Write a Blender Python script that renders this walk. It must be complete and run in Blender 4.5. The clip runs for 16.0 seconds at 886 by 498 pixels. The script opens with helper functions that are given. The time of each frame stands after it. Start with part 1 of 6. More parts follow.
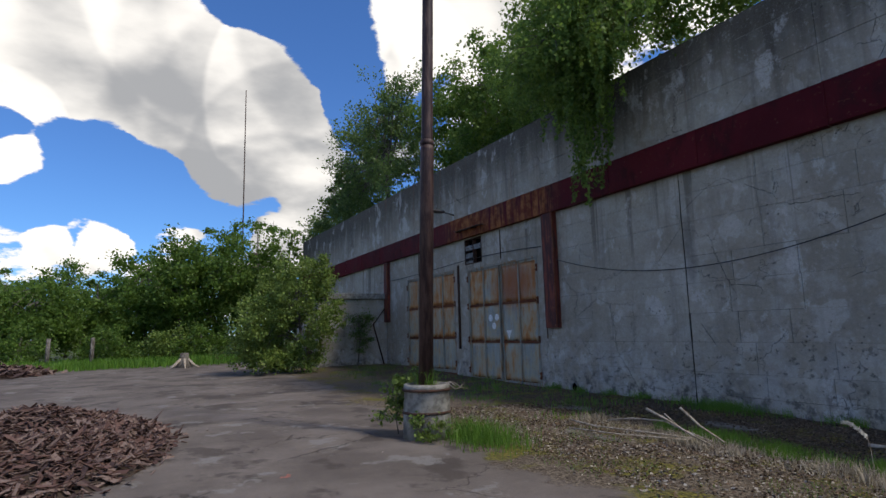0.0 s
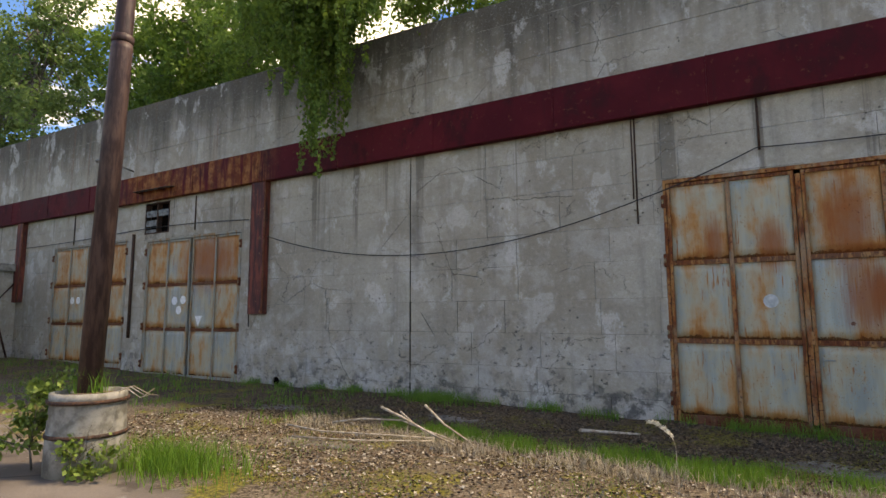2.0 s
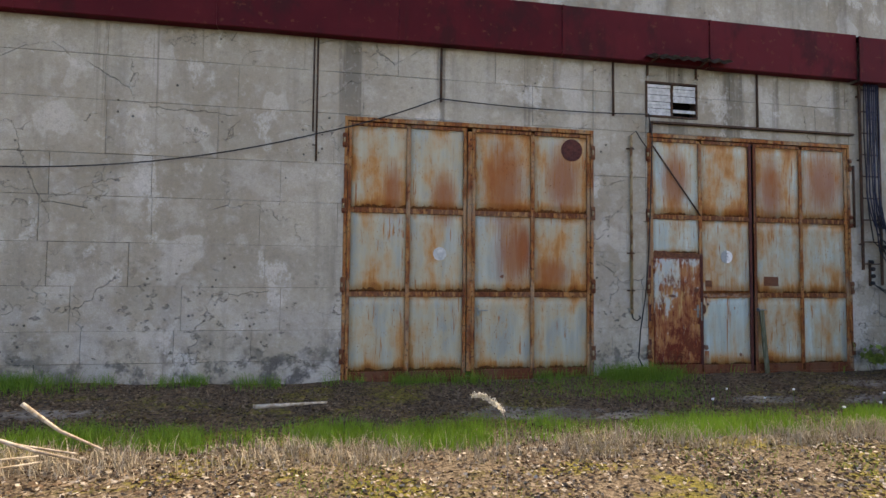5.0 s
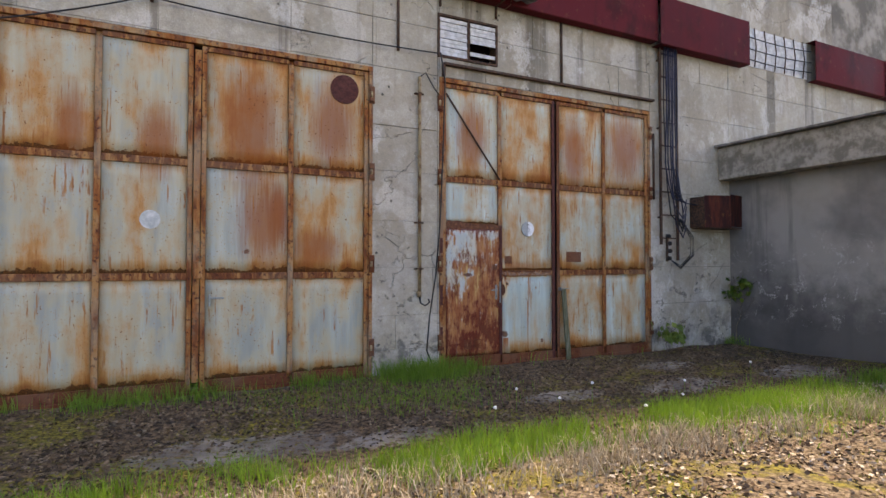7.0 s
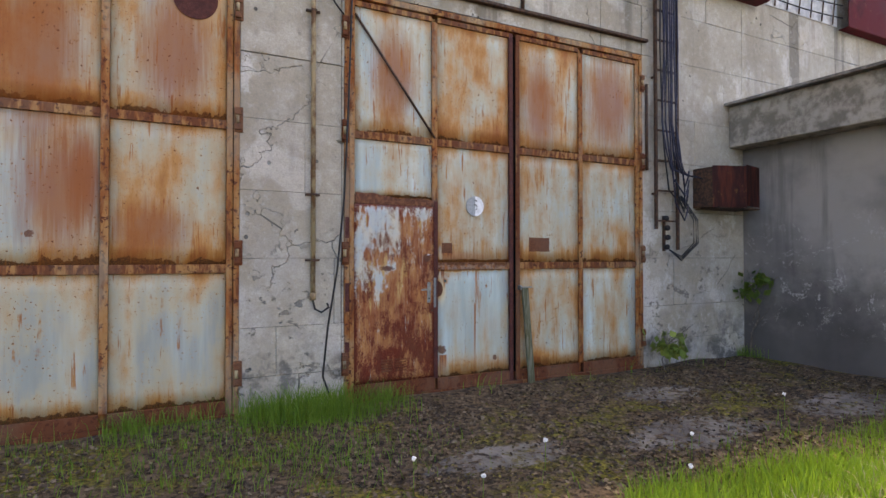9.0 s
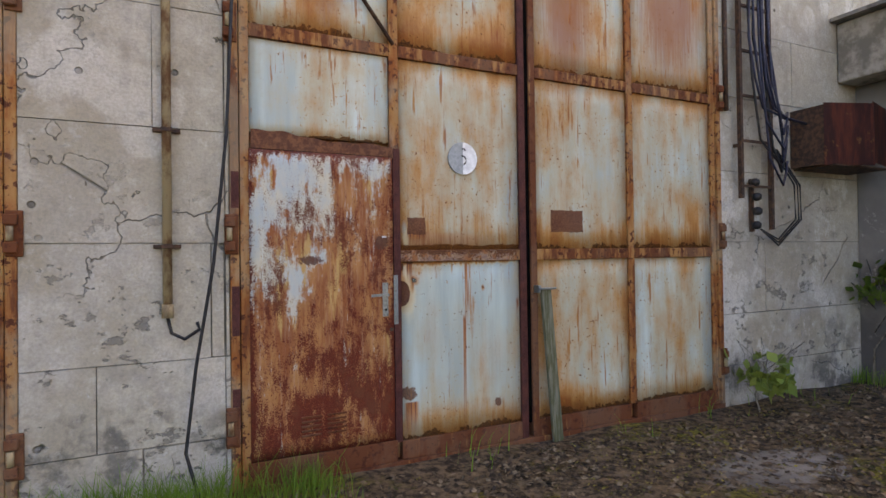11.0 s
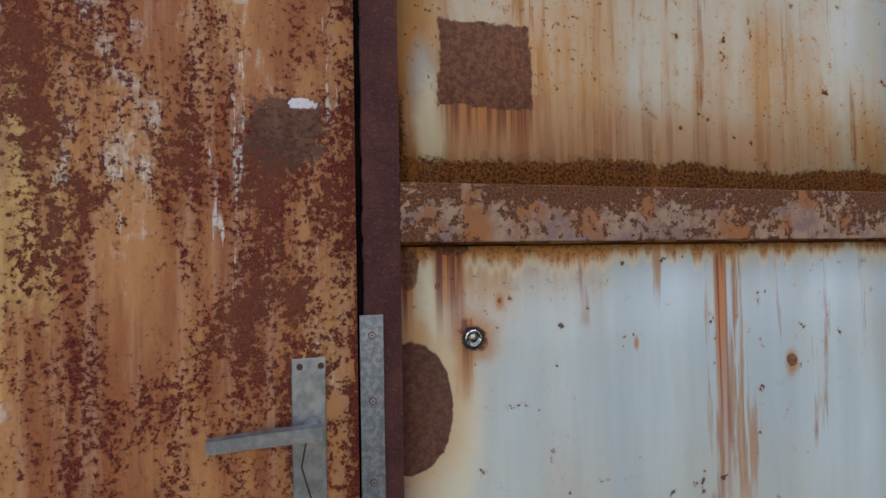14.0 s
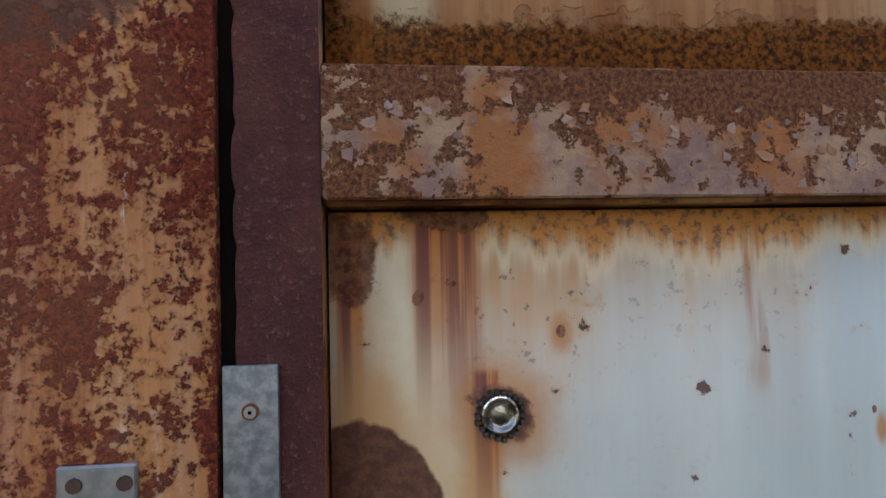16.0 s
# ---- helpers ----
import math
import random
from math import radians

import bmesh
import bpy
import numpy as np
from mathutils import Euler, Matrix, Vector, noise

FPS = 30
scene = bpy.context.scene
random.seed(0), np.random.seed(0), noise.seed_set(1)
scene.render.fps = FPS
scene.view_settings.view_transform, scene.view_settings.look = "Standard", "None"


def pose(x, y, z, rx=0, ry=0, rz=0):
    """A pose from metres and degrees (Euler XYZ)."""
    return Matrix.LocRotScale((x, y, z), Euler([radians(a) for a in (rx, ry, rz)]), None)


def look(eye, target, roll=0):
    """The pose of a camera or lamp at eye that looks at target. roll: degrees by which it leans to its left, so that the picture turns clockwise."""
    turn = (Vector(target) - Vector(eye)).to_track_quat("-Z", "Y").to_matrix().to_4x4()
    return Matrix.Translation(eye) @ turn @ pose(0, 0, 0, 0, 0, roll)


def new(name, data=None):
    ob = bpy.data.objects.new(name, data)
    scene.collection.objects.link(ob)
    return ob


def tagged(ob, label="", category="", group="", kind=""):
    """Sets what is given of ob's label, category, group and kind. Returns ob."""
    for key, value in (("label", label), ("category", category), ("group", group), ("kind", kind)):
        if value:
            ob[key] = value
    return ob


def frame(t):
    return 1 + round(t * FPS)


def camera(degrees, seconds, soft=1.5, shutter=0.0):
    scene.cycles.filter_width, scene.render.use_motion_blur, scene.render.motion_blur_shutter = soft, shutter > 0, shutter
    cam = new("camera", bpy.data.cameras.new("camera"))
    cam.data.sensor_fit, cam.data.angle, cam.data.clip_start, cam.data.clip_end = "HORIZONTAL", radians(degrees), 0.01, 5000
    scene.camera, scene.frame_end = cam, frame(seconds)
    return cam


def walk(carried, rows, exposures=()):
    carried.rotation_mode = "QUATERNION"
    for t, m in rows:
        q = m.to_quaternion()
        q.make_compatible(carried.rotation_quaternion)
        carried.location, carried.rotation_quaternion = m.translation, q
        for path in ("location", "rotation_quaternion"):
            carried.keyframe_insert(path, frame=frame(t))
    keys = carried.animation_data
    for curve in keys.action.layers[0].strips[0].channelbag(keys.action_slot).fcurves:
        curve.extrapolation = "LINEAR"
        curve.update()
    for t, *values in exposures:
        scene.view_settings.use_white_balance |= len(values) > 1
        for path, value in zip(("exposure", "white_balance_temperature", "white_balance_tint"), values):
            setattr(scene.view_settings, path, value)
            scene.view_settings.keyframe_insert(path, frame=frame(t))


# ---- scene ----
cam = camera(76.4, 16.0)
ROWS = [  # t, x, y, z, yaw, pitch, roll
    (0, -0.361, 0.519, 1.736, 61.91, 8.33, 1.41),
    (0.5, -0.881, 0.710, 1.727, 56.80, 8.11, 1.31),
    (1, -1.383, 0.844, 1.713, 49.17, 7.82, 1.01),
    (1.5, -1.856, 1.029, 1.700, 39.90, 7.38, 0.62),
    (2, -2.351, 1.217, 1.705, 30.23, 6.73, 0.22),
    (2.5, -2.861, 1.420, 1.707, 21.36, 5.99, -0.18),
    (3, -3.417, 1.663, 1.677, 14.71, 5.15, -0.50),
    (3.5, -3.925, 1.881, 1.627, 9.74, 4.29, -0.67),
    (4, -4.155, 2.157, 1.576, 4.89, 3.71, -0.68),
    (4.5, -4.237, 2.467, 1.546, -2.18, 3.28, -0.62),
    (5, -4.071, 2.829, 1.548, -10.38, 2.73, -0.58),
    (7.5, -1.698, 5.173, 1.338, -27.14, 1.43, 0.06),
    (8, -1.178, 5.593, 1.309, -27.01, 1.42, 0.12),
    (8.5, -0.712, 6.051, 1.315, -27.18, 1.20, 0.10),
    (9, -0.259, 6.511, 1.335, -27.02, 0.89, 0.03),
    (11.5, 1.541, 9.269, 1.206, -24.91, 0.56, 0.85),
    (12, 1.798, 9.824, 1.189, -24.21, 0.36, 0.76),
    (12.5, 2.039, 10.388, 1.183, -22.99, 0.64, 0.79),
    (13, 2.228, 10.914, 1.185, -21.77, 0.86, 0.93),
    (13.5, 2.431, 11.332, 1.182, -18.07, 1.40, 0.99),
    (14, 2.550, 11.710, 1.176, -15.85, 0.74, 0.94),
    (14.5, 2.628, 11.959, 1.178, -12.86, 1.88, 0.92),
    (15, 2.681, 12.067, 1.176, -8.90, 2.56, 0.95),
    (15.5, 2.729, 12.079, 1.164, -6.69, 0.98, 1.02),
    (16, 2.737, 12.111, 1.157, -5.79, 1.38, 1.18),
]
EXPO = [(0, 0.46, 6900, 10), (1, 1.04, 8600, 10), (2, 1.58, 10248, 11), (3.5, 1.91, 10469, 13), (5, 2.01, 10689, 14), (7.5, 2.50, 11672, 19), (9, 2.62, 11909, 19),
        (11.5, 2.71, 14315, 21), (12.5, 2.78, 15056, 22), (14, 2.70, 13522, 20), (16, 2.68, 12835, 20)]
walk(cam, [(t, pose(x, y, z, 90 + pitch, roll, yaw)) for t, x, y, z, yaw, pitch, roll in ROWS], EXPO)

# ---- world and sun ----
def build_world():
    world = bpy.data.worlds.new("sky")
    world.use_nodes = True
    nt = world.node_tree
    nt.nodes.clear()
    out = nt.nodes.new("ShaderNodeOutputWorld")
    bg = nt.nodes.new("ShaderNodeBackground")
    sky = nt.nodes.new("ShaderNodeTexSky")
    sky.sky_type, sky.sun_disc = "NISHITA", False
    sky.sun_elevation, sky.sun_rotation = radians(SUN_ELEVATION), radians(SUN_ROTATION)
    sky.air_density, sky.dust_density, sky.ozone_density = 1.0, 0.6, 3.0
    co = nt.nodes.new("ShaderNodeTexCoord")

    def math_node(op, a, b=None):
        n = nt.nodes.new("ShaderNodeMath")
        n.operation = op
        for i, v in enumerate((a, b)):
            if v is None:
                continue
            if isinstance(v, (int, float)):
                n.inputs[i].default_value = v
            else:
                nt.links.new(v, n.inputs[i])
        return n.outputs[0]

    def span(v, a, b, c=0.0, d=1.0):
        n = nt.nodes.new("ShaderNodeMapRange")
        n.interpolation_type = "SMOOTHSTEP"
        nt.links.new(v, n.inputs[0])
        for i, k in enumerate((a, b, c, d)):
            n.inputs[i + 1].default_value = k
        return n.outputs[0]

    sep = nt.nodes.new("ShaderNodeSeparateXYZ")
    nt.links.new(co.outputs["Generated"], sep.inputs[0])
    # cumulus bases lie flatter near the horizon
    lift = math_node("ADD", math_node("MAXIMUM", sep.outputs[2], 0.0), 0.28)
    comb = nt.nodes.new("ShaderNodeCombineXYZ")
    nt.links.new(math_node("DIVIDE", sep.outputs[0], lift), comb.inputs[0])
    nt.links.new(math_node("DIVIDE", sep.outputs[1], lift), comb.inputs[1])
    nt.links.new(math_node("MULTIPLY", sep.outputs[2], 2.2), comb.inputs[2])

    def shifted(v, by):
        n = nt.nodes.new("ShaderNodeVectorMath")
        n.operation = "ADD"
        nt.links.new(v, n.inputs[0])
        n.inputs[1].default_value = by
        return n.outputs[0]

    def density(way, plan):
        """How thick the cumulus is in one direction."""
        def octave(scale, detail, offset, rough):
            n = nt.nodes.new("ShaderNodeTexNoise")
            n.inputs["Scale"].default_value, n.inputs["Detail"].default_value, n.inputs["Roughness"].default_value = scale, detail, rough
            nt.links.new(shifted(plan, offset), n.inputs["Vector"])
            return n.outputs[0]
        total = math_node("ADD", math_node("ADD", math_node("MULTIPLY", octave(0.9, 4, CLOUD_OFFSET, 0.5), 0.50), math_node("MULTIPLY", octave(2.6, 8, (3.1, 7.7, 1.0), 0.58), 0.62)),
                          math_node("ADD", math_node("MULTIPLY", octave(8.0, 7, (1.0, 4.0, 2.0), 0.62), 0.42), -0.27))
        for (dx, dy, dz), reach, weight in CLOUDS:
            dot = nt.nodes.new("ShaderNodeVectorMath")
            dot.operation = "DOT_PRODUCT"
            nt.links.new(way, dot.inputs[0])
            dot.inputs[1].default_value = Vector((dx, dy, dz)).normalized()
            total = math_node("ADD", total, math_node("MULTIPLY", span(dot.outputs["Value"], reach, 1.0), weight))
        return total

    here = co.outputs["Generated"]
    body = density(here, comb.outputs[0])
    cover = span(body, 0.515, 0.585)
    # heaps are white towards the sun and grey where more cloud stands between
    sunward = density(shifted(here, (0.0, 0.045, 0.035)), shifted(comb.outputs[0], (0.0, 0.16, 0.09)))
    tone = nt.nodes.new("ShaderNodeMix")
    tone.data_type = "RGBA"
    billow = nt.nodes.new("ShaderNodeTexNoise")
    billow.inputs["Scale"].default_value, billow.inputs["Detail"].default_value = 2.4, 7
    nt.links.new(shifted(comb.outputs[0], (9.0, 2.0, 4.0)), billow.inputs["Vector"])
    nt.links.new(span(math_node("ADD", math_node("MULTIPLY", sunward, 0.26), math_node("MULTIPLY", billow.outputs[0], 0.80)), 0.50, 0.92), tone.inputs[0])
    tone.inputs[6].default_value, tone.inputs[7].default_value = (5.5, 5.45, 5.4, 1), (2.0, 2.1, 2.3, 1)
    deep = nt.nodes.new("ShaderNodeMix")
    deep.data_type, deep.blend_type = "RGBA", "MULTIPLY"
    deep.inputs[0].default_value = 1.0
    nt.links.new(sky.outputs[0], deep.inputs[6])
    deep.inputs[7].default_value = SKY_TINT
    mix = nt.nodes.new("ShaderNodeMix")
    mix.data_type = "RGBA"
    nt.links.new(cover, mix.inputs[0])
    nt.links.new(deep.outputs[2], mix.inputs[6])
    nt.links.new(tone.outputs[2], mix.inputs[7])
    nt.links.new(mix.outputs[2], bg.inputs[0])
    bg.inputs[1].default_value = 0.15
    nt.links.new(bg.outputs[0], out.inputs[0])
    scene.world = world


SUN_ELEVATION, SUN_ROTATION = 52, 60
SKY_TINT = (0.29, 0.50, 0.80, 1)
CLOUD_OFFSET = (0.4, 1.3, 0.0)
CLOUDS = [((-0.907, -0.115, 0.405), 0.9831, 0.34), ((-0.912, 0.046, 0.407), 0.9883, 0.34), ((-0.896, 0.162, 0.414), 0.9946, 0.32), ((-0.917, 0.214, 0.337), 0.9952, 0.32),
          ((-0.947, 0.120, 0.299), 0.9944, 0.30), ((-0.934, 0.253, 0.253), 0.9970, 0.30), ((-0.955, -0.157, 0.253), 0.9987, 0.30), ((-0.982, -0.123, 0.143), 0.9994, 0.28),
          ((-0.988, -0.049, 0.145), 0.9990, 0.26), ((-0.984, 0.043, 0.171), 0.9986, 0.28), ((-0.965, 0.209, 0.161), 0.9975, 0.30), ((-0.787, 0.366, 0.497), 0.9937, 0.32),
          ((-0.717, 0.477, 0.508), 0.9926, 0.30), ((-0.833, 0.265, 0.486), 0.9919, -0.36), ((-0.850, 0.126, 0.512), 0.9967, -0.34), ((-0.961, -0.083, 0.264), 0.9950, -0.36),
          ((-0.976, 0.009, 0.220), 0.9951, -0.36), ((-0.970, -0.142, 0.196), 0.9985, -0.30), ((-0.877, 0.304, 0.373), 0.9975, -0.34), ((-0.937, -0.179, 0.301), 0.9993, -0.30)]
build_world()
sun_data = bpy.data.lights.new("sun", "SUN")
sun_data.energy, sun_data.angle, sun_data.color = 1.9, radians(7), (1.0, 0.95, 0.87)
sun = new("sun", sun_data)
sun.matrix_world = look((0, 0, 60), (0 - math.sin(radians(SUN_ROTATION)) * 10, 0 - math.cos(radians(SUN_ROTATION)) * 10, 60 - 10 * math.tan(radians(SUN_ELEVATION))))


# ---- materials ----
class Nodes:
    """A small writer of node materials: every method returns a socket."""

    def __init__(self, name):
        self.mat = bpy.data.materials.new(name)
        self.mat.use_nodes = True
        self.nt = self.mat.node_tree
        self.bsdf = self.nt.nodes["Principled BSDF"]
        self.where = self.nt.nodes.new("ShaderNodeNewGeometry").outputs["Position"]
        s = self.nt.nodes.new("ShaderNodeSeparateXYZ")
        self.nt.links.new(self.where, s.inputs[0])
        self.x, self.y, self.z = s.outputs

    def put(self, socket, value):
        if isinstance(value, (int, float)):
            socket.default_value = value
        elif isinstance(value, tuple):
            socket.default_value = value if len(value) == len(socket.default_value) else (*value, 1.0)
        else:
            self.nt.links.new(value, socket)

    def m(self, op, a, b=None, c=None):
        n = self.nt.nodes.new("ShaderNodeMath")
        n.operation = op
        for i, v in enumerate((a, b, c)):
            if v is not None:
                self.put(n.inputs[i], v)
        return n.outputs[0]

    def add(self, *vals):
        r = vals[0]
        for v in vals[1:]:
            r = self.m("ADD", r, v)
        return r

    def mul(self, *vals):
        r = vals[0]
        for v in vals[1:]:
            r = self.m("MULTIPLY", r, v)
        return r

    def span(self, v, a, b, c=0.0, d=1.0):
        n = self.nt.nodes.new("ShaderNodeMapRange")
        n.interpolation_type = "SMOOTHSTEP"
        for i, k in enumerate((v, a, b, c, d)):
            self.put(n.inputs[i], k)
        return n.outputs[0]

    def scaled(self, sx, sy, sz, shift=None):
        n = self.nt.nodes.new("ShaderNodeVectorMath")
        n.operation = "MULTIPLY"
        self.put(n.inputs[0], self.where)
        n.inputs[1].default_value = (sx, sy, sz)
        if shift is None:
            return n.outputs[0]
        k = self.nt.nodes.new("ShaderNodeVectorMath")
        k.operation = "ADD"
        self.put(k.inputs[0], n.outputs[0])
        self.put(k.inputs[1], shift)
        return k.outputs[0]

    def noise(self, scale, detail=4.0, rough=0.55, vec=None, warp=0.0):
        n = self.nt.nodes.new("ShaderNodeTexNoise")
        self.put(n.inputs["Vector"], self.where if vec is None else vec)
        n.inputs["Scale"].default_value, n.inputs["Detail"].default_value = scale, detail
        n.inputs["Roughness"].default_value, n.inputs["Distortion"].default_value = rough, warp
        return n.outputs[0]

    def cells(self, scale, vec=None, feature="DISTANCE_TO_EDGE"):
        n = self.nt.nodes.new("ShaderNodeTexVoronoi")
        n.feature = feature
        self.put(n.inputs["Vector"], self.where if vec is None else vec)
        n.inputs["Scale"].default_value = scale
        return n.outputs["Distance"]

    def mix(self, f, a, b):
        n = self.nt.nodes.new("ShaderNodeMix")
        n.data_type = "RGBA"
        self.put(n.inputs[0], f)
        self.put(n.inputs[6], a)
        self.put(n.inputs[7], b)
        return n.outputs[2]

    def uv(self):
        n = self.nt.nodes.new("ShaderNodeUVMap")
        s = self.nt.nodes.new("ShaderNodeSeparateXYZ")
        self.nt.links.new(n.outputs[0], s.inputs[0])
        return s.outputs[0], s.outputs[1]

    def chance(self):
        return self.nt.nodes.new("ShaderNodeObjectInfo").outputs["Random"]

    def island(self):
        return self.nt.nodes.new("ShaderNodeNewGeometry").outputs["Random Per Island"]

    def spot(self, cx, cz, rx, rz, ragged, edge=0.25):
        """An upright oval stain on a wall, with a ragged edge."""
        a = self.m("DIVIDE", self.m("SUBTRACT", self.x, cx), rx)
        b = self.m("DIVIDE", self.m("SUBTRACT", self.z, cz), rz)
        d = self.m("SQRT", self.add(self.mul(a, a), self.mul(b, b)))
        return self.span(self.add(d, ragged), 1.0 - edge, 1.0 + edge, 1.0, 0.0)

    def square(self, x0, x1, z0, z1, ragged, soft=0.006):
        a = self.m("MINIMUM", self.m("SUBTRACT", self.x, x0), self.m("SUBTRACT", x1, self.x))
        b = self.m("MINIMUM", self.m("SUBTRACT", self.z, z0), self.m("SUBTRACT", z1, self.z))
        return self.span(self.add(self.m("MINIMUM", a, b), ragged), -soft, soft)

    def finish(self, colour, rough=0.8, metal=0.0, height=None, depth=0.01, strength=1.0, spec=None):
        self.put(self.bsdf.inputs["Base Color"], colour)
        self.put(self.bsdf.inputs["Roughness"], rough)
        self.put(self.bsdf.inputs["Metallic"], metal)
        if spec is not None:
            self.bsdf.inputs["Specular IOR Level"].default_value = spec
        if height is not None:
            n = self.nt.nodes.new("ShaderNodeBump")
            n.inputs["Distance"].default_value, n.inputs["Strength"].default_value = depth, strength
            self.put(n.inputs["Height"], height)
            self.nt.links.new(n.outputs[0], self.bsdf.inputs["Normal"])
        return self.mat


PAINT, OCHRE, RUST, DEEP = (0.30, 0.33, 0.30), (0.45, 0.195, 0.052), (0.27, 0.072, 0.018), (0.085, 0.025, 0.015)


def concrete_material():
    n = Nodes("weathered_concrete")
    broad, mid, grain = n.noise(0.45, 5), n.noise(2.3, 6, 0.6), n.noise(55, 4, 0.6)
    run = n.noise(1.0, 5, 0.6, n.scaled(2.6, 2.6, 0.22))
    col = n.mix(n.span(broad, 0.35, 0.66), (0.33, 0.285, 0.22), (0.45, 0.41, 0.335))
    col = n.mix(n.mul(n.span(mid, 0.48, 0.68), 0.55), col, (0.53, 0.50, 0.45))
    filled = n.span(n.noise(0.9, 3, 0.45, n.scaled(1.3, 1, 1, (5.0, 0, 2.0))), 0.60, 0.63)
    col = n.mix(n.mul(filled, 0.5), col, (0.58, 0.55, 0.50))
    col = n.mix(n.mul(n.span(run, 0.55, 0.74), 0.45), col, (0.17, 0.15, 0.12))
    # lime bloom and black mould towards the foot of the wall
    low = n.span(n.add(n.z, n.mul(n.add(broad, -0.5), 1.8)), 0.2, 2.0, 1.0, 0.0)
    col = n.mix(n.mul(low, n.span(n.noise(1.6, 6, 0.62), 0.42, 0.64), 0.6), col, (0.48, 0.47, 0.46))
    foot = n.span(n.add(n.z, n.mul(n.add(mid, -0.5), 1.6)), -0.1, 0.75, 1.0, 0.0)
    col = n.mix(n.mul(foot, n.span(n.noise(3.4, 7, 0.65), 0.47, 0.6), 0.9), col, (0.07, 0.068, 0.065))
    # damp runs that come down from under the steel band; uneven darkening up the parapet
    wet = n.mul(n.span(n.z, 3.2, 5.6), n.span(n.noise(1.0, 4, 0.6, n.scaled(2.7, 2.7, 0.28)), 0.55, 0.74))
    col = n.mix(n.mul(wet, 0.4), col, (0.13, 0.12, 0.105))
    high = n.span(n.add(n.z, n.mul(n.add(run, -0.5), 3.2)), 6.4, 8.8)
    col = n.mix(n.mul(high, 0.9), col, (0.062, 0.052, 0.038))
    rusty = n.mul(n.span(n.z, 4.9, 5.6), n.span(n.noise(1.0, 4, 0.6, n.scaled(1.6, 1.6, 0.06)), 0.62, 0.70))
    col = n.mix(n.mul(rusty, 0.6), col, (0.19, 0.085, 0.045))
    col = n.mix(n.mul(n.spot(-9.62, 3.55, 0.17, 0.75, n.mul(n.add(mid, -0.5), 1.2), 0.5), 0.6), col, (0.13, 0.12, 0.105))
    # each cast block has its own cast of grey; long runs of dirt come down from the band
    col = n.mix(n.mul(n.span(n.chance(), 0.0, 1.0), 0.12), col, (0.25, 0.225, 0.19))
    streak = n.mul(n.span(n.noise(1.0, 6, 0.62, n.scaled(1.9, 1.9, 0.05, (4, 0, 2))), 0.57, 0.64), n.span(n.add(n.z, n.mul(n.add(mid, -0.5), 2.2)), 2.4, 5.2), n.span(n.z, 6.0, 5.6))
    col = n.mix(n.mul(streak, 0.72), col, (0.115, 0.098, 0.075))
    pale = n.mul(n.span(n.noise(1.0, 6, 0.66, n.scaled(1.1, 1.1, 0.75, (2, 7, 3))), 0.575, 0.635), n.span(n.noise(20, 4, 0.7), 0.30, 0.5))
    col = n.mix(n.mul(pale, 0.60), col, (0.63, 0.61, 0.57))
    # hairline cracks, spalls and pits
    warp = n.scaled(1, 1, 1.35, n.mix(1.0, (0, 0, 0), n.mix(0.5, n.noise(1.3, 4), n.noise(6, 3))))
    crack = n.mul(n.span(n.cells(0.62, warp), 0.0, 0.0050, 1.0, 0.0), n.span(n.noise(0.7, 3), 0.47, 0.54))
    shale = n.mul(n.span(n.noise(4.2, 7, 0.72, n.scaled(1, 1, 1.5, (6, 1, 8))), 0.60, 0.615), n.span(n.z, 2.0, 0.8, 0.12, 1.0))
    pit = n.mul(n.span(n.cells(7.0, None, "F1"), 0.10, 0.16, 1.0, 0.0), n.span(n.noise(1.1, 3), 0.55, 0.65))
    fleck = n.span(n.noise(9.0, 5, 0.7, n.scaled(1, 1, 0.5)), 0.66, 0.72)
    col = n.mix(n.mul(fleck, 0.55), col, (0.56, 0.55, 0.53))
    col = n.mix(n.mul(shale, 0.72), col, (0.115, 0.107, 0.095))
    col = n.mix(n.m("MAXIMUM", n.mul(crack, 0.58), n.mul(pit, 0.85)), col, (0.05, 0.046, 0.041))
    col = n.mix(n.mul(n.span(grain, 0.35, 0.65), 0.30), col, (0.2, 0.19, 0.17))
    blot = n.noise(13, 6, 0.72)
    col = n.mix(n.mul(n.span(blot, 0.52, 0.66), 0.28), col, (0.17, 0.16, 0.14))
    col = n.mix(n.mul(n.span(blot, 0.46, 0.34), 0.22), col, (0.62, 0.60, 0.56))
    h = n.add(n.mul(mid, 0.6), n.mul(n.noise(17, 5, 0.65), 0.25), n.mul(grain, 0.16), n.mul(n.m("MAXIMUM", crack, pit), -0.7), n.mul(shale, -0.45), n.mul(fleck, -0.12))
    return n.finish(col, 0.92, 0, h, 0.03, 0.9, 0.2)


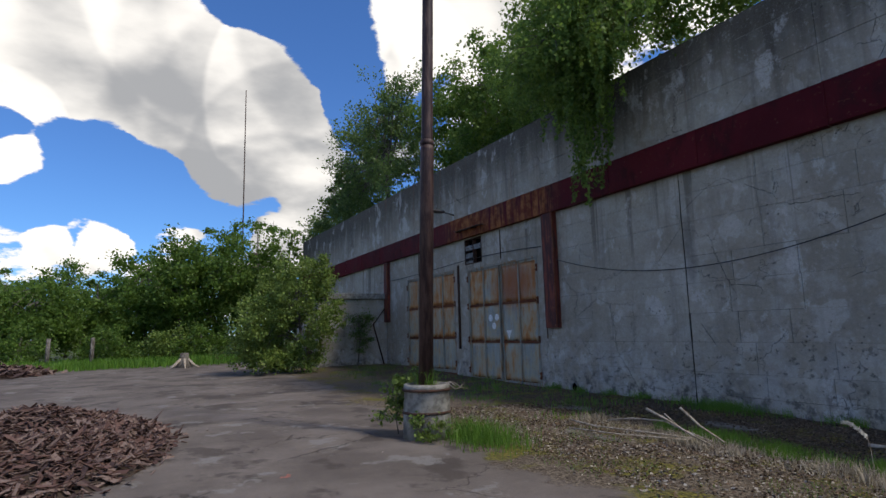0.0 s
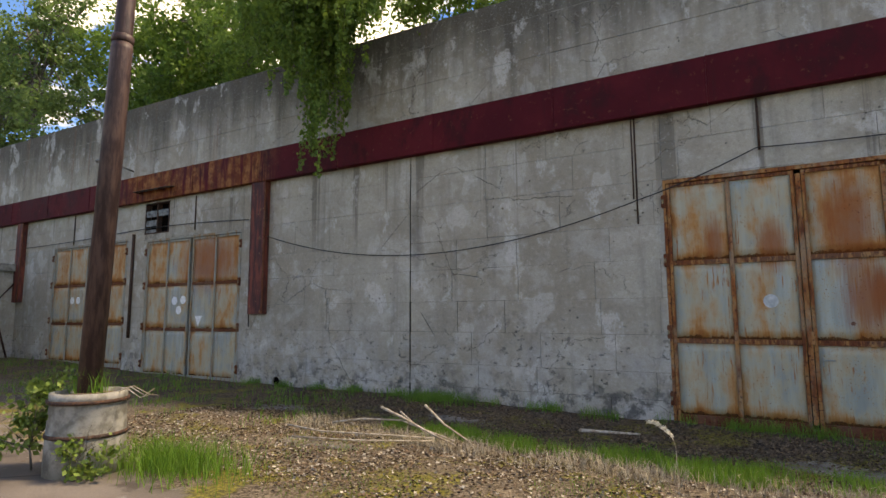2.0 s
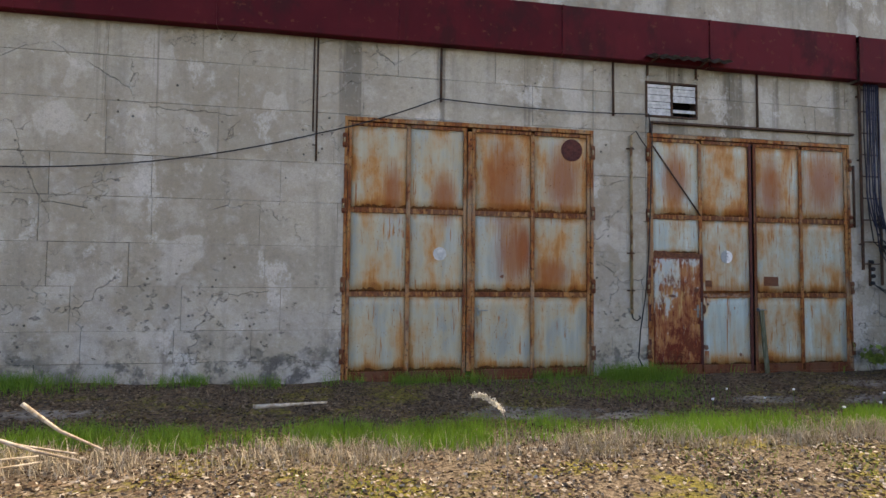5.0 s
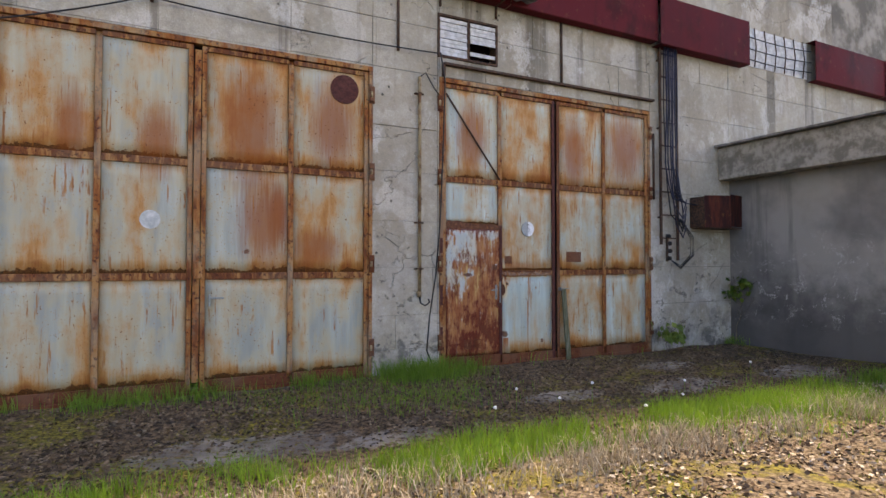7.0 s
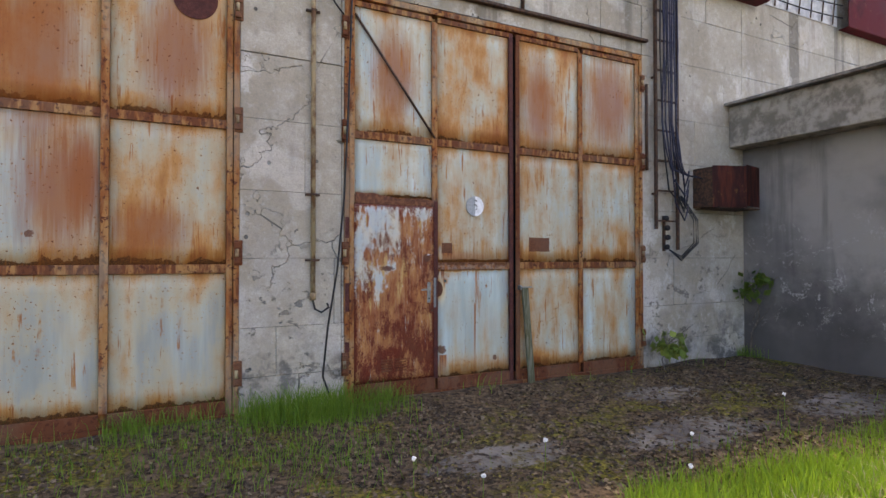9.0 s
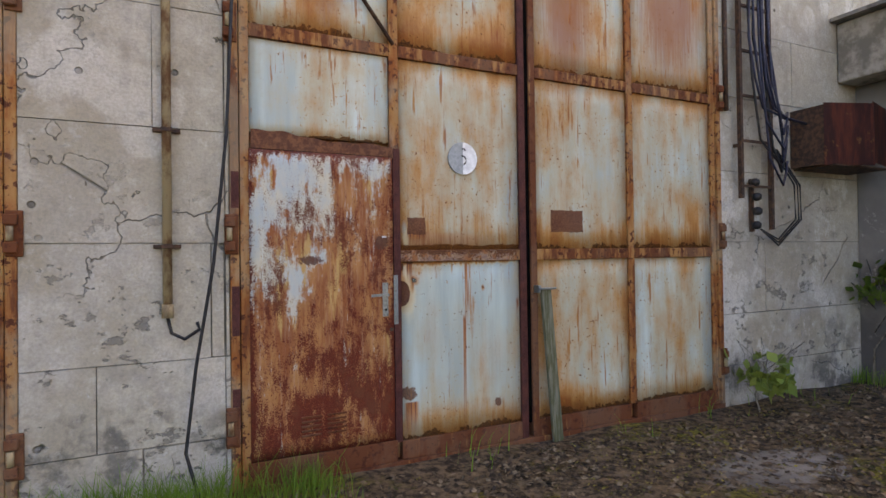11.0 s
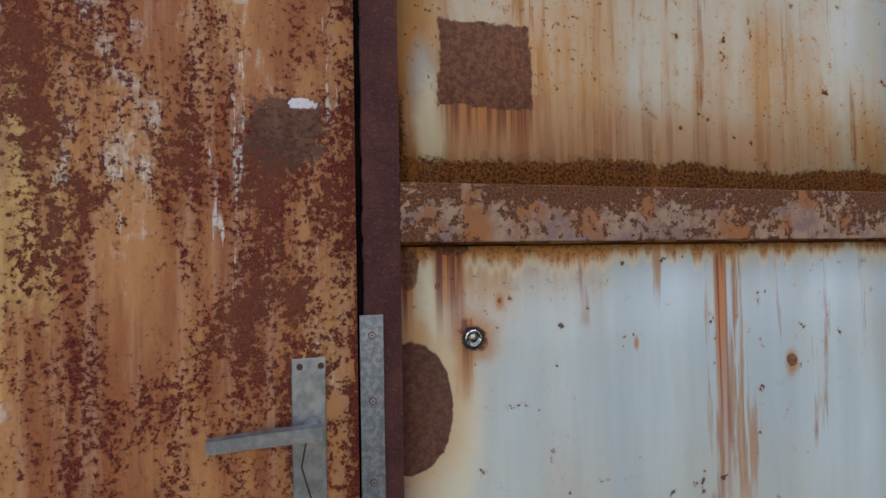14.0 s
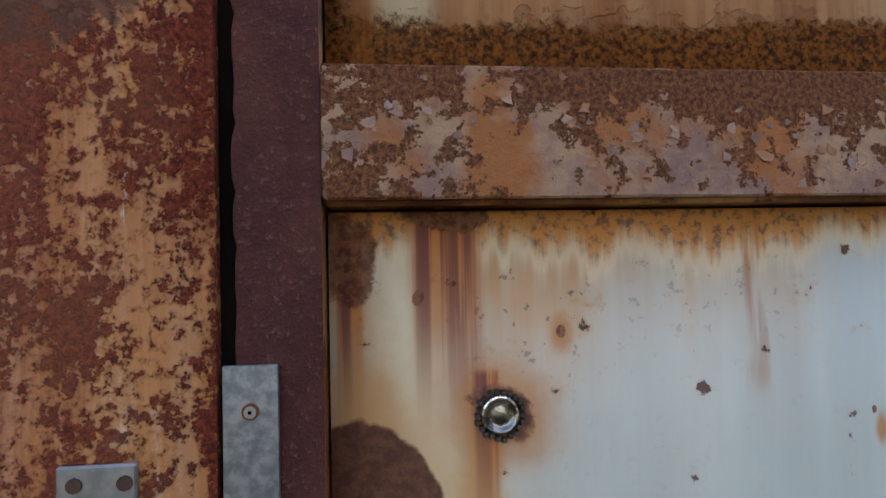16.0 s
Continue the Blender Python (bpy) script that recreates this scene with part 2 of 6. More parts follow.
def band_material():
    n = Nodes("maroon_sheet_paint")
    run = n.noise(1.0, 5, 0.6, n.scaled(4.5, 4.5, 0.35))
    soft = n.noise(0.8, 5)
    sheet = n.chance()
    col = n.mix(n.span(n.add(soft, n.mul(sheet, 0.25)), 0.4, 0.8), (0.070, 0.007, 0.011), (0.105, 0.013, 0.018))
    col = n.mix(n.mul(n.span(run, 0.55, 0.72), 0.45), col, (0.045, 0.012, 0.012))
    # the paint has failed over the old gates
    failed = n.mul(n.span(n.x, -22.2, -21.2), n.span(n.x, -14.0, -14.9))
    failed = n.mul(failed, n.span(n.add(run, n.mul(soft, 0.3)), 0.52, 0.70))
    col = n.mix(failed, col, n.mix(n.span(n.noise(3, 6, 0.7), 0.4, 0.65), (0.15, 0.04, 0.018), (0.32, 0.13, 0.05)))
    chip = n.mul(n.span(n.noise(6, 6, 0.7), 0.68, 0.72), 0.6)
    col = n.mix(chip, col, (0.25, 0.12, 0.08))
    col = n.mix(n.mul(n.span(n.noise(1.6, 6, 0.66, n.scaled(1, 1, 0.6)), 0.50, 0.66), 0.6), col, (0.030, 0.010, 0.011))
    col = n.mix(n.mul(n.span(n.noise(7, 6, 0.7), 0.60, 0.66), 0.6), col, (0.14, 0.05, 0.03))
    return n.finish(col, n.span(soft, 0.3, 0.7, 0.55, 0.75), 0, n.add(n.noise(2.2, 2), n.mul(run, 0.2)), 0.02, 0.4, 0.07)


def rusty_duct_material():
    n = Nodes("rusted_duct_sheet")
    run = n.noise(1.0, 6, 0.65, n.scaled(7, 7, 1.2))
    col = n.mix(n.span(run, 0.4, 0.62), (0.055, 0.012, 0.010), (0.18, 0.036, 0.02))
    col = n.mix(n.mul(n.span(n.noise(5, 6, 0.7), 0.60, 0.70), 0.7), col, (0.36, 0.16, 0.06))
    return n.finish(col, 0.75, 0, run, 0.01, 0.5)


def gate_paint(name, bias, features=(), paint=PAINT, tide=0.05, lift=0.07):
    """Blue-grey paint on sheet steel: ochre runs, rust that creeps up from each rail, flaked patches."""
    n = Nodes(name)
    u, v = n.uv()
    ragged = n.add(n.noise(26, 6, 0.65), -0.5)
    broad = n.noise(2.1, 6, 0.62, n.scaled(1.0, 1.0, 0.65))
    run = n.noise(1.0, 6, 0.62, n.scaled(5.5, 5.5, 0.8))
    hair = n.noise(1.0, 5, 0.65, n.scaled(38, 38, 1.6))
    luck = n.m("SUBTRACT", n.chance(), 0.5)
    pale = tuple(min(1, c * 1.34 + 0.02) for c in paint)
    base = n.mix(n.span(n.noise(1.0, 4, 0.55, n.scaled(6, 6, 0.5)), 0.35, 0.68), paint, pale)
    base = n.mix(n.mul(n.span(n.noise(1.0, 3, 0.5, n.scaled(9, 9, 1.2)), 0.45, 0.68), 0.5), base, tuple(c * 0.82 for c in paint))
    base = n.mix(n.mul(n.span(run, 0.5, 0.3), 0.3), base, (0.25, 0.29, 0.29))
    edge_u = n.m("MINIMUM", u, n.m("SUBTRACT", 1.0, u))
    low = n.span(n.add(v, n.mul(n.add(hair, -0.5), -0.25)), 0.0, 0.22, 1.0, 0.0)
    top = n.span(n.add(v, n.mul(n.add(hair, -0.5), -0.14)), 0.90, 1.0)
    side = n.span(edge_u, 0.0, 0.10, 1.0, 0.0)
    wash = n.add(n.mul(broad, 0.85), n.mul(run, 0.52), -0.10, n.mul(low, 0.15), n.mul(top, 0.09), n.mul(side, 0.035), n.mul(luck, 0.14), n.mul(n.span(n.z, 2.3, 3.2), lift), bias)
    stain = n.span(wash, 0.53, 0.76)
    cream = n.mix(n.mul(n.span(wash, 0.40, 0.58), 0.7), base, (0.43, 0.36, 0.235))
    col = n.mix(n.mul(stain, 0.9), cream, OCHRE)
    col = n.mix(n.mul(n.span(wash, 0.68, 0.9), 0.85), col, RUST)
    drip = n.mul(n.span(hair, 0.56, 0.70), n.span(wash, 0.50, 0.74))
    col = n.mix(n.mul(drip, 0.45), col, RUST)
    # the foot of a sheet has rusted through its paint along a ragged tide line
    line = n.span(n.add(n.mul(v, 1.0), n.mul(ragged, -0.10), n.mul(n.add(run, -0.5), -0.16)), tide * 0.30, tide * 0.36, 1.0, 0.0)
    col = n.mix(n.mul(line, 0.92), col, n.mix(n.span(n.noise(190, 4, 0.7), 0.36, 0.66), (0.035, 0.014, 0.012), (0.24, 0.095, 0.03)))
    speck = n.mul(n.span(n.noise(34, 5, 0.6), 0.650, 0.675), n.span(n.noise(3, 3), 0.42, 0.52))
    runlet = n.mul(n.span(n.noise(1.0, 5, 0.6, n.scaled(26, 26, 1.8, (3, 5, 9))), 0.585, 0.66), n.span(n.noise(2.6, 4, 0.6, n.scaled(1, 1, 1, (9, 2, 4))), 0.47, 0.58))
    col = n.mix(n.mul(runlet, 0.72), col, RUST)
    col = n.mix(n.mul(n.span(n.noise(34, 5, 0.6), 0.58, 0.66), n.span(n.noise(3, 3), 0.42, 0.52), 0.6), col, OCHRE)
    pin = n.mul(n.span(n.noise(120, 3, 0.6), 0.62, 0.68), n.span(wash, 0.5, 0.7))
    col = n.mix(n.m("MAXIMUM", n.mul(speck, 0.85), n.mul(pin, 0.75)), col, DEEP)
    rustmask = n.m("MAXIMUM", line, n.mul(speck, 0.8))
    for kind, cx, cz, rx, rz in features:
        if kind == "patch":
            f = n.square(cx - rx, cx + rx, cz - rz, cz + rz, n.mul(ragged, 0.03), 0.002)
            col = n.mix(n.mul(f, 0.97), col, n.mix(n.span(n.noise(130, 4, 0.7), 0.35, 0.65), (0.10, 0.036, 0.022), (0.19, 0.075, 0.042)))
            rustmask = n.m("MAXIMUM", rustmask, f)
        elif kind == "blob":
            halo = n.spot(cx, cz, rx * 1.35, rz * 1.3, n.mul(ragged, 0.3), 0.35)
            col = n.mix(n.mul(halo, 0.7), col, (0.52, 0.30, 0.14))
            f = n.spot(cx, cz, rx, rz, n.mul(ragged, 0.22), 0.02)
            col = n.mix(n.mul(f, 0.97), col, n.mix(n.span(n.noise(130, 4, 0.7), 0.35, 0.65), (0.085, 0.03, 0.022), (0.15, 0.06, 0.036)))
            rustmask = n.m("MAXIMUM", rustmask, f)
        elif kind == "fringe":
            fall = n.span(n.add(n.z, n.mul(n.add(hair, -0.5), 0.10), n.mul(n.add(run, -0.5), 0.10)), cz - rz, cz + rz)
            f = n.mul(fall, n.span(n.m("ABSOLUTE", n.m("SUBTRACT", n.x, cx)), rx, rx * 0.97), n.span(n.z, cz + rz * 1.6, cz + rz * 1.4))
            col = n.mix(n.mul(n.span(f, 0.0, 0.5), 0.8), col, (0.58, 0.49, 0.33))
            col = n.mix(n.mul(n.span(f, 0.25, 0.85), 0.95), col, n.mix(n.span(n.noise(140, 4, 0.7), 0.47, 0.62), (0.50, 0.185, 0.045), (0.17, 0.07, 0.045)))
        elif kind == "crust":
            f = n.square(cx - rx, cx + rx, cz - rz, cz + rz, n.add(n.mul(ragged, 0.03), n.mul(n.add(n.noise(7, 3), -0.5), 0.05), n.mul(n.add(n.noise(150, 4, 0.7), -0.5), 0.03)), 0.004)
            col = n.mix(n.mul(f, 0.96), col, n.mix(n.span(n.noise(210, 4, 0.7), 0.36, 0.64), (0.040, 0.014, 0.010), (0.30, 0.105, 0.024)))
            rustmask = n.m("MAXIMUM", rustmask, f)
        elif kind == "drip":
            fall = n.span(n.z, cz - rz, cz + rz * 0.8)
            inside = n.span(n.m("ABSOLUTE", n.m("SUBTRACT", n.x, cx)), rx * 0.7, rx * 1.25, 1.0, 0.0)
            halo = n.mul(inside, n.m("MULTIPLY", fall, n.span(n.z, cz + rz, cz + rz * 0.9)))
            col = n.mix(n.mul(halo, 0.95), col, (0.45, 0.15, 0.042))
            comb = n.span(n.noise(1.0, 3, 0.5, n.scaled(150, 150, 2.0)), 0.44, 0.58)
            col = n.mix(n.mul(halo, comb, 0.9), col, (0.14, 0.042, 0.036))
        elif kind == "tan":
            f = n.spot(cx, cz, rx, rz, n.mul(n.add(hair, -0.5), 0.9), 0.5)
            col = n.mix(n.mul(f, 0.75), col, n.mix(n.span(hair, 0.42, 0.6), (0.50, 0.28, 0.16), (0.38, 0.16, 0.085)))
        elif kind == "cream":
            f = n.spot(cx, cz, rx, rz, n.mul(ragged, 0.8), 0.45)
            col = n.mix(n.mul(f, 0.8), col, (0.60, 0.53, 0.36))
        elif kind == "halo":
            f = n.spot(cx, cz, rx, rz, n.mul(ragged, 1.2), 0.6)
            col = n.mix(n.mul(f, 0.85), col, (0.40, 0.16, 0.05))
        elif kind == "run":
            f = n.spot(cx, cz, rx, rz, n.mul(n.add(hair, -0.5), 1.3), 0.6)
            col = n.mix(n.mul(f, 0.8), col, RUST)
        elif kind == "dark":
            f = n.spot(cx, cz, rx, rz, n.mul(ragged, 2.4), 0.12)
            col = n.mix(n.mul(f, 0.9), col, n.mix(n.span(n.noise(150, 4, 0.7), 0.4, 0.6), DEEP, (0.20, 0.08, 0.04)))
        elif kind == "pale":
            f = n.spot(cx, cz, rx, rz, n.mul(n.add(run, -0.5), 1.1), 0.55)
            col = n.mix(n.mul(f, 0.55), col, n.mix(n.span(n.noise(1.0, 6, 0.62, n.scaled(9, 9, 1.0)), 0.36, 0.64), (0.39, 0.51, 0.49), (0.30, 0.40, 0.395)))
    col = n.mix(n.mul(runlet, 0.6), col, n.mix(n.span(hair, 0.4, 0.6), OCHRE, RUST))
    col = n.mix(n.mul(speck, 0.85), col, DEEP)
    grit = n.noise(220, 4, 0.7)
    h = n.add(n.mul(rustmask, n.add(n.mul(grit, 0.8), -0.9)), n.mul(n.noise(30, 3), 0.08), n.mul(hair, 0.08))
    return n.finish(col, n.span(rustmask, 0.0, 1.0, 0.55, 0.92), 0, h, 0.0016, 0.9, 0.18)


def rail_paint(name, orange):
    """Angle-iron rails and stiles: ochre paint worn to rust."""
    n = Nodes(name)
    run = n.noise(1.0, 6, 0.65, n.scaled(13, 13, 2.2))
    flat = n.noise(3.5, 6, 0.65)
    col = n.mix(n.span(n.add(n.mul(run, 0.6), n.mul(flat, 0.5)), 0.45, 0.62), (0.36, 0.175, 0.070), (0.26, 0.082, 0.027))
    col = n.mix(n.span(n.add(run, orange), 0.48, 0.62), col, (0.14, 0.045, 0.022))
    col = n.mix(n.span(n.noise(18, 6, 0.7), 0.54, 0.60), col, DEEP)
    return n.finish(n.mix(n.mul(n.span(n.noise(2.2, 6, 0.65, n.scaled(1, 1, 0.5)), 0.47, 0.60), 0.40 if orange < 0 else 0.10), col, (0.36, 0.31, 0.22)), 0.82, 0, n.add(n.noise(160, 4, 0.7), n.mul(flat, 0.5)), 0.002, 0.7, 0.12)


def flaking_material():
    """The thick brown coat of the near rail, blistered and half peeled."""
    n = Nodes("blistered_brown_coat")
    grit = n.noise(300, 5, 0.75)
    warp = n.noise(30, 5, 0.7)
    flake = n.noise(70, 6, 0.7)
    region = n.noise(9, 3, 0.5)
    col = n.mix(n.span(grit, 0.38, 0.62), (0.075, 0.026, 0.018), (0.21, 0.085, 0.036))
    keep = n.span(n.add(n.mul(flake, 0.6), n.mul(region, 0.55), n.mul(n.span(n.z, 1.270, 1.225), 0.07)), 0.618, 0.623)
    skin = n.mix(n.span(warp, 0.38, 0.62), (0.245, 0.150, 0.130), (0.40, 0.255, 0.165))
    skin = n.mix(n.span(n.noise(14, 4), 0.5, 0.62), skin, (0.36, 0.135, 0.055))
    col = n.mix(n.mul(keep, 0.95), col, skin)
    h = n.add(n.mul(keep, n.add(1.2, n.mul(flake, -0.6))), n.mul(grit, 0.7), n.mul(warp, 0.3))
    return n.finish(col, n.span(keep, 0, 1, 0.9, 0.65), 0, h, 0.0035, 1.0, 0.15)


def jamb_material():
    n = Nodes("dark_scaled_rust")
    grit = n.noise(240, 5, 0.75)
    col = n.mix(n.span(n.noise(14, 6, 0.7), 0.35, 0.7), (0.062, 0.019, 0.018), (0.115, 0.036, 0.028))
    col = n.mix(n.mul(n.span(grit, 0.54, 0.68), 0.45), col, (0.22, 0.11, 0.10))
    return n.finish(col, 0.8, 0, n.add(grit, n.mul(n.noise(60, 4, 0.7), 0.6)), 0.0032, 1.0, 0.2)


def wicket_material():
    """Door sheet: pale paint left above, ochre runs, and a crust of dark rust freckles that thickens downwards."""
    n = Nodes("wicket_rusted_paint")
    u, v = n.uv()
    run = n.noise(1.0, 7, 0.68, n.scaled(11, 11, 2.0))
    thin = n.noise(1.0, 5, 0.6, n.scaled(55, 55, 3.0))
    broad = n.noise(5.5, 5, 0.6, n.scaled(1, 1, 0.75))
    freck = n.noise(50, 6, 0.7)
    fine = n.noise(125, 5, 0.68)
    grit = n.noise(330, 3, 0.7)
    rise = n.add(n.span(n.add(n.z, n.mul(n.m("SUBTRACT", n.x, 2.16), -1.2)), 0.3, 2.3, 0.0, 0.75), n.mul(n.add(n.noise(5.0, 6, 0.65, n.scaled(1, 1, 0.7, (3, 8, 1))), -0.5), 2.0), n.mul(n.add(run, -0.5), 1.9), n.mul(n.add(freck, -0.5), 0.5))
    pale = n.mix(n.span(n.add(n.mul(run, 0.5), n.mul(broad, 0.5)), 0.40, 0.60), (0.36, 0.43, 0.45), (0.52, 0.48, 0.38))
    ochre = n.mix(n.span(run, 0.38, 0.62), (0.28, 0.088, 0.036), (0.43, 0.19, 0.078))
    ochre = n.mix(n.mul(n.span(thin, 0.5, 0.66), 0.4), ochre, (0.44, 0.25, 0.16))
    ochre = n.mix(n.mul(n.span(n.noise(1, 5, 0.6, n.scaled(9, 9, 1.4, (4, 4, 4))), 0.57, 0.65), 0.75), ochre, (0.52, 0.33, 0.13))
    col = n.mix(n.span(rise, 0.40, 0.66), ochre, pale)
    streak = n.mul(n.span(n.noise(1, 6, 0.66, n.scaled(26, 26, 3.2, (7, 1, 3))), 0.625, 0.66), n.span(fine, 0.64, 0.5))
    col = n.mix(n.mul(streak, 0.75), col, (0.50, 0.52, 0.47))
    edge = n.m("MINIMUM", n.m("MINIMUM", u, n.m("SUBTRACT", 1.0, u)), n.mul(n.m("MINIMUM", v, n.m("SUBTRACT", 1.0, v)), 2.0))
    rim = n.span(n.add(edge, n.mul(n.add(freck, -0.5), -0.12)), 0.0, 0.035, 1.0, 0.0)
    smear = n.noise(1.0, 6, 0.66, n.scaled(20, 20, 6.5, (2, 9, 5)))
    rot = n.add(n.mul(fine, 0.80), n.mul(freck, 0.42), n.mul(broad, 0.70), n.mul(smear, 0.60), n.mul(n.span(n.z, 1.3, 0.05), 0.13), n.mul(n.span(n.z, 1.72, 1.93), 0.07), n.mul(rim, 0.18), n.mul(n.add(rise, -0.3), -0.05))
    mask = n.add(n.mul(n.span(rot, 1.25, 1.36), 0.38), n.mul(n.span(rot, 1.335, 1.375), 0.62))
    brown = n.mix(n.span(grit, 0.36, 0.64), (0.065, 0.009, 0.009), (0.195, 0.036, 0.020))
    brown = n.mix(n.mul(n.span(broad, 0.54, 0.66), 0.5), brown, (0.15, 0.052, 0.028))
    col = n.mix(n.mul(mask, 0.95), col, brown)
    for cx, cz, rx, rz, c in ((2.06, 1.215, 0.075, 0.03, (0.085, 0.03, 0.026)), (2.555, 1.335, 0.05, 0.045, (0.10, 0.045, 0.032)),
                             
                              (2.575, 1.372, 0.014, 0.007, (0.6, 0.62, 0.64))):
        f = n.spot(cx, cz, rx, rz, n.mul(n.add(freck, -0.5), 2.6), 0.15)
        col = n.mix(n.mul(f, 0.85), col, c)
    h = n.add(n.mul(mask, n.add(grit, -0.1)), n.mul(fine, 0.5), n.mul(freck, 0.5))
    return n.finish(col, n.span(mask, 0, 1, 0.6, 0.9), 0, h, 0.0020, 1.0, 0.12)


SLABS = ((-1.6, 9.95, 0.95, 0.38), (2.2, 10.3, 0.65, 0.22), (4.1, 10.0, 0.85, 0.36), (6.4, 9.9, 0.8, 0.4), (-7.4, 10.45, 0.7, 0.3), (-11.2, 9.7, 0.95, 0.4), (-8.1, 7.5, 0.7, 0.25), (-0.3, 9.6, 0.5, 0.25), (5.0, 11.2, 0.6, 0.3))


def ground_material():
    n = Nodes("yard_ground")
    broad, mid, grain = n.noise(0.35, 5), n.noise(1.7, 6, 0.65), n.noise(70, 5, 0.7)
    asphalt = n.mix(n.span(n.noise(0.5, 6, 0.6), 0.35, 0.68), (0.118, 0.094, 0.078), (0.205, 0.170, 0.145))
    asphalt = n.mix(n.mul(n.span(n.noise(0.8, 6, 0.62, n.scaled(1, 1, 1, (8, 3, 0))), 0.53, 0.60), 0.75), asphalt, (0.058, 0.043, 0.034))
    asphalt = n.mix(n.mul(n.span(n.noise(1.1, 7, 0.7), 0.57, 0.63), 0.65), asphalt, (0.27, 0.255, 0.235))
    asphalt = n.mix(n.mul(n.span(grain, 0.35, 0.65), 0.4), asphalt, (0.055, 0.052, 0.05))
    rift = n.mul(n.span(n.cells(0.35, n.scaled(1, 1, 1, n.mix(0.5, n.noise(0.9, 4), n.noise(4, 3)))), 0.0, 0.01, 1.0, 0.0), n.span(broad, 0.45, 0.55))
    asphalt = n.mix(n.mul(rift, 0.85), asphalt, (0.035, 0.028, 0.022))
    slab = n.mix(n.span(mid, 0.4, 0.65), (0.12, 0.11, 0.10), (0.23, 0.215, 0.195))
    soil = n.mix(n.span(n.noise(14, 6, 0.7), 0.38, 0.64), (0.022, 0.015, 0.010), (0.150, 0.105, 0.066))
    litter = n.mix(n.span(n.noise(24, 6, 0.75), 0.40, 0.66), (0.040, 0.027, 0.017), (0.25, 0.20, 0.145))
    moss = n.mix(n.span(n.noise(20, 5, 0.7), 0.36, 0.66), (0.035, 0.036, 0.008), (0.23, 0.20, 0.030))
    ragged = n.add(n.mul(n.add(mid, -0.5), 2.0), n.mul(n.add(broad, -0.5), 2.4), n.mul(n.add(n.noise(6, 4), -0.5), 0.5))
    # the paved yard ends along a slanting ragged edge; leaf mould lies between it and the wall
    edge = n.add(n.y, n.mul(n.m("MINIMUM", n.m("ADD", n.x, 10.0), 0.0), 0.10), ragged)
    verge = n.span(edge, 5.0, 5.35)
    deep = n.span(n.add(n.y, ragged), 8.6, 9.6)
    col = n.mix(deep, litter, soil)
    col = n.mix(n.mul(n.span(n.noise(1.15, 6, 0.62), 0.50, 0.60), 0.85), col, moss)
    bare = 0.0
    for cx, cy, rx, ry in SLABS:
        a, b = n.m("DIVIDE", n.m("SUBTRACT", n.x, cx), rx), n.m("DIVIDE", n.m("SUBTRACT", n.y, cy), ry)
        d = n.add(n.m("SQRT", n.add(n.mul(a, a), n.mul(b, b))), n.mul(n.add(n.noise(4.5, 6, 0.7), -0.5), 1.5))
        bare = n.m("MAXIMUM", bare, n.span(d, 0.9, 1.1, 1.0, 0.0))
    bare = n.mul(bare, n.span(n.noise(8, 6, 0.75), 0.60, 0.47))
    col = n.mix(n.mul(bare, 0.92), col, slab)
    col = n.mix(verge, asphalt, col)
    # far off the yard turns to rough grass
    far = n.m("MAXIMUM", n.span(n.add(n.x, n.mul(ragged, 2.0)), -38.0, -42.0), n.span(n.add(n.y, ragged), -22.0, -27.0))
    col = n.mix(far, col, n.mix(n.noise(2.0, 5), (0.035, 0.055, 0.015), (0.11, 0.13, 0.045)))
    h = n.add(n.mul(verge, n.noise(16, 6, 0.7)), n.mul(grain, 0.12), n.mul(rift, -0.3), n.mul(n.noise(5, 4), 0.25))
    return n.finish(col, n.span(verge, 0, 1, 0.82, 0.95), 0, h, 0.03, 0.8, 0.25)


def leaf_material(name, dark, light, sheen=0.25):
    n = Nodes(name)
    col = n.mix(n.add(n.mul(n.island(), 0.65), n.mul(n.span(n.noise(0.9, 3), 0.3, 0.7), 0.35)), dark, light)
    mat = n.finish(col, 0.5, 0, None, 0, 0, 0.3)
    tr = n.nt.nodes.new("ShaderNodeBsdfTranslucent")
    n.nt.links.new(col, tr.inputs[0])
    ms = n.nt.nodes.new("ShaderNodeMixShader")
    ms.inputs[0].default_value = sheen
    out = n.nt.nodes["Material Output"]
    n.nt.links.new(n.bsdf.outputs[0], ms.inputs[1])
    n.nt.links.new(tr.outputs[0], ms.inputs[2])
    n.nt.links.new(ms.outputs[0], out.inputs[0])
    return mat


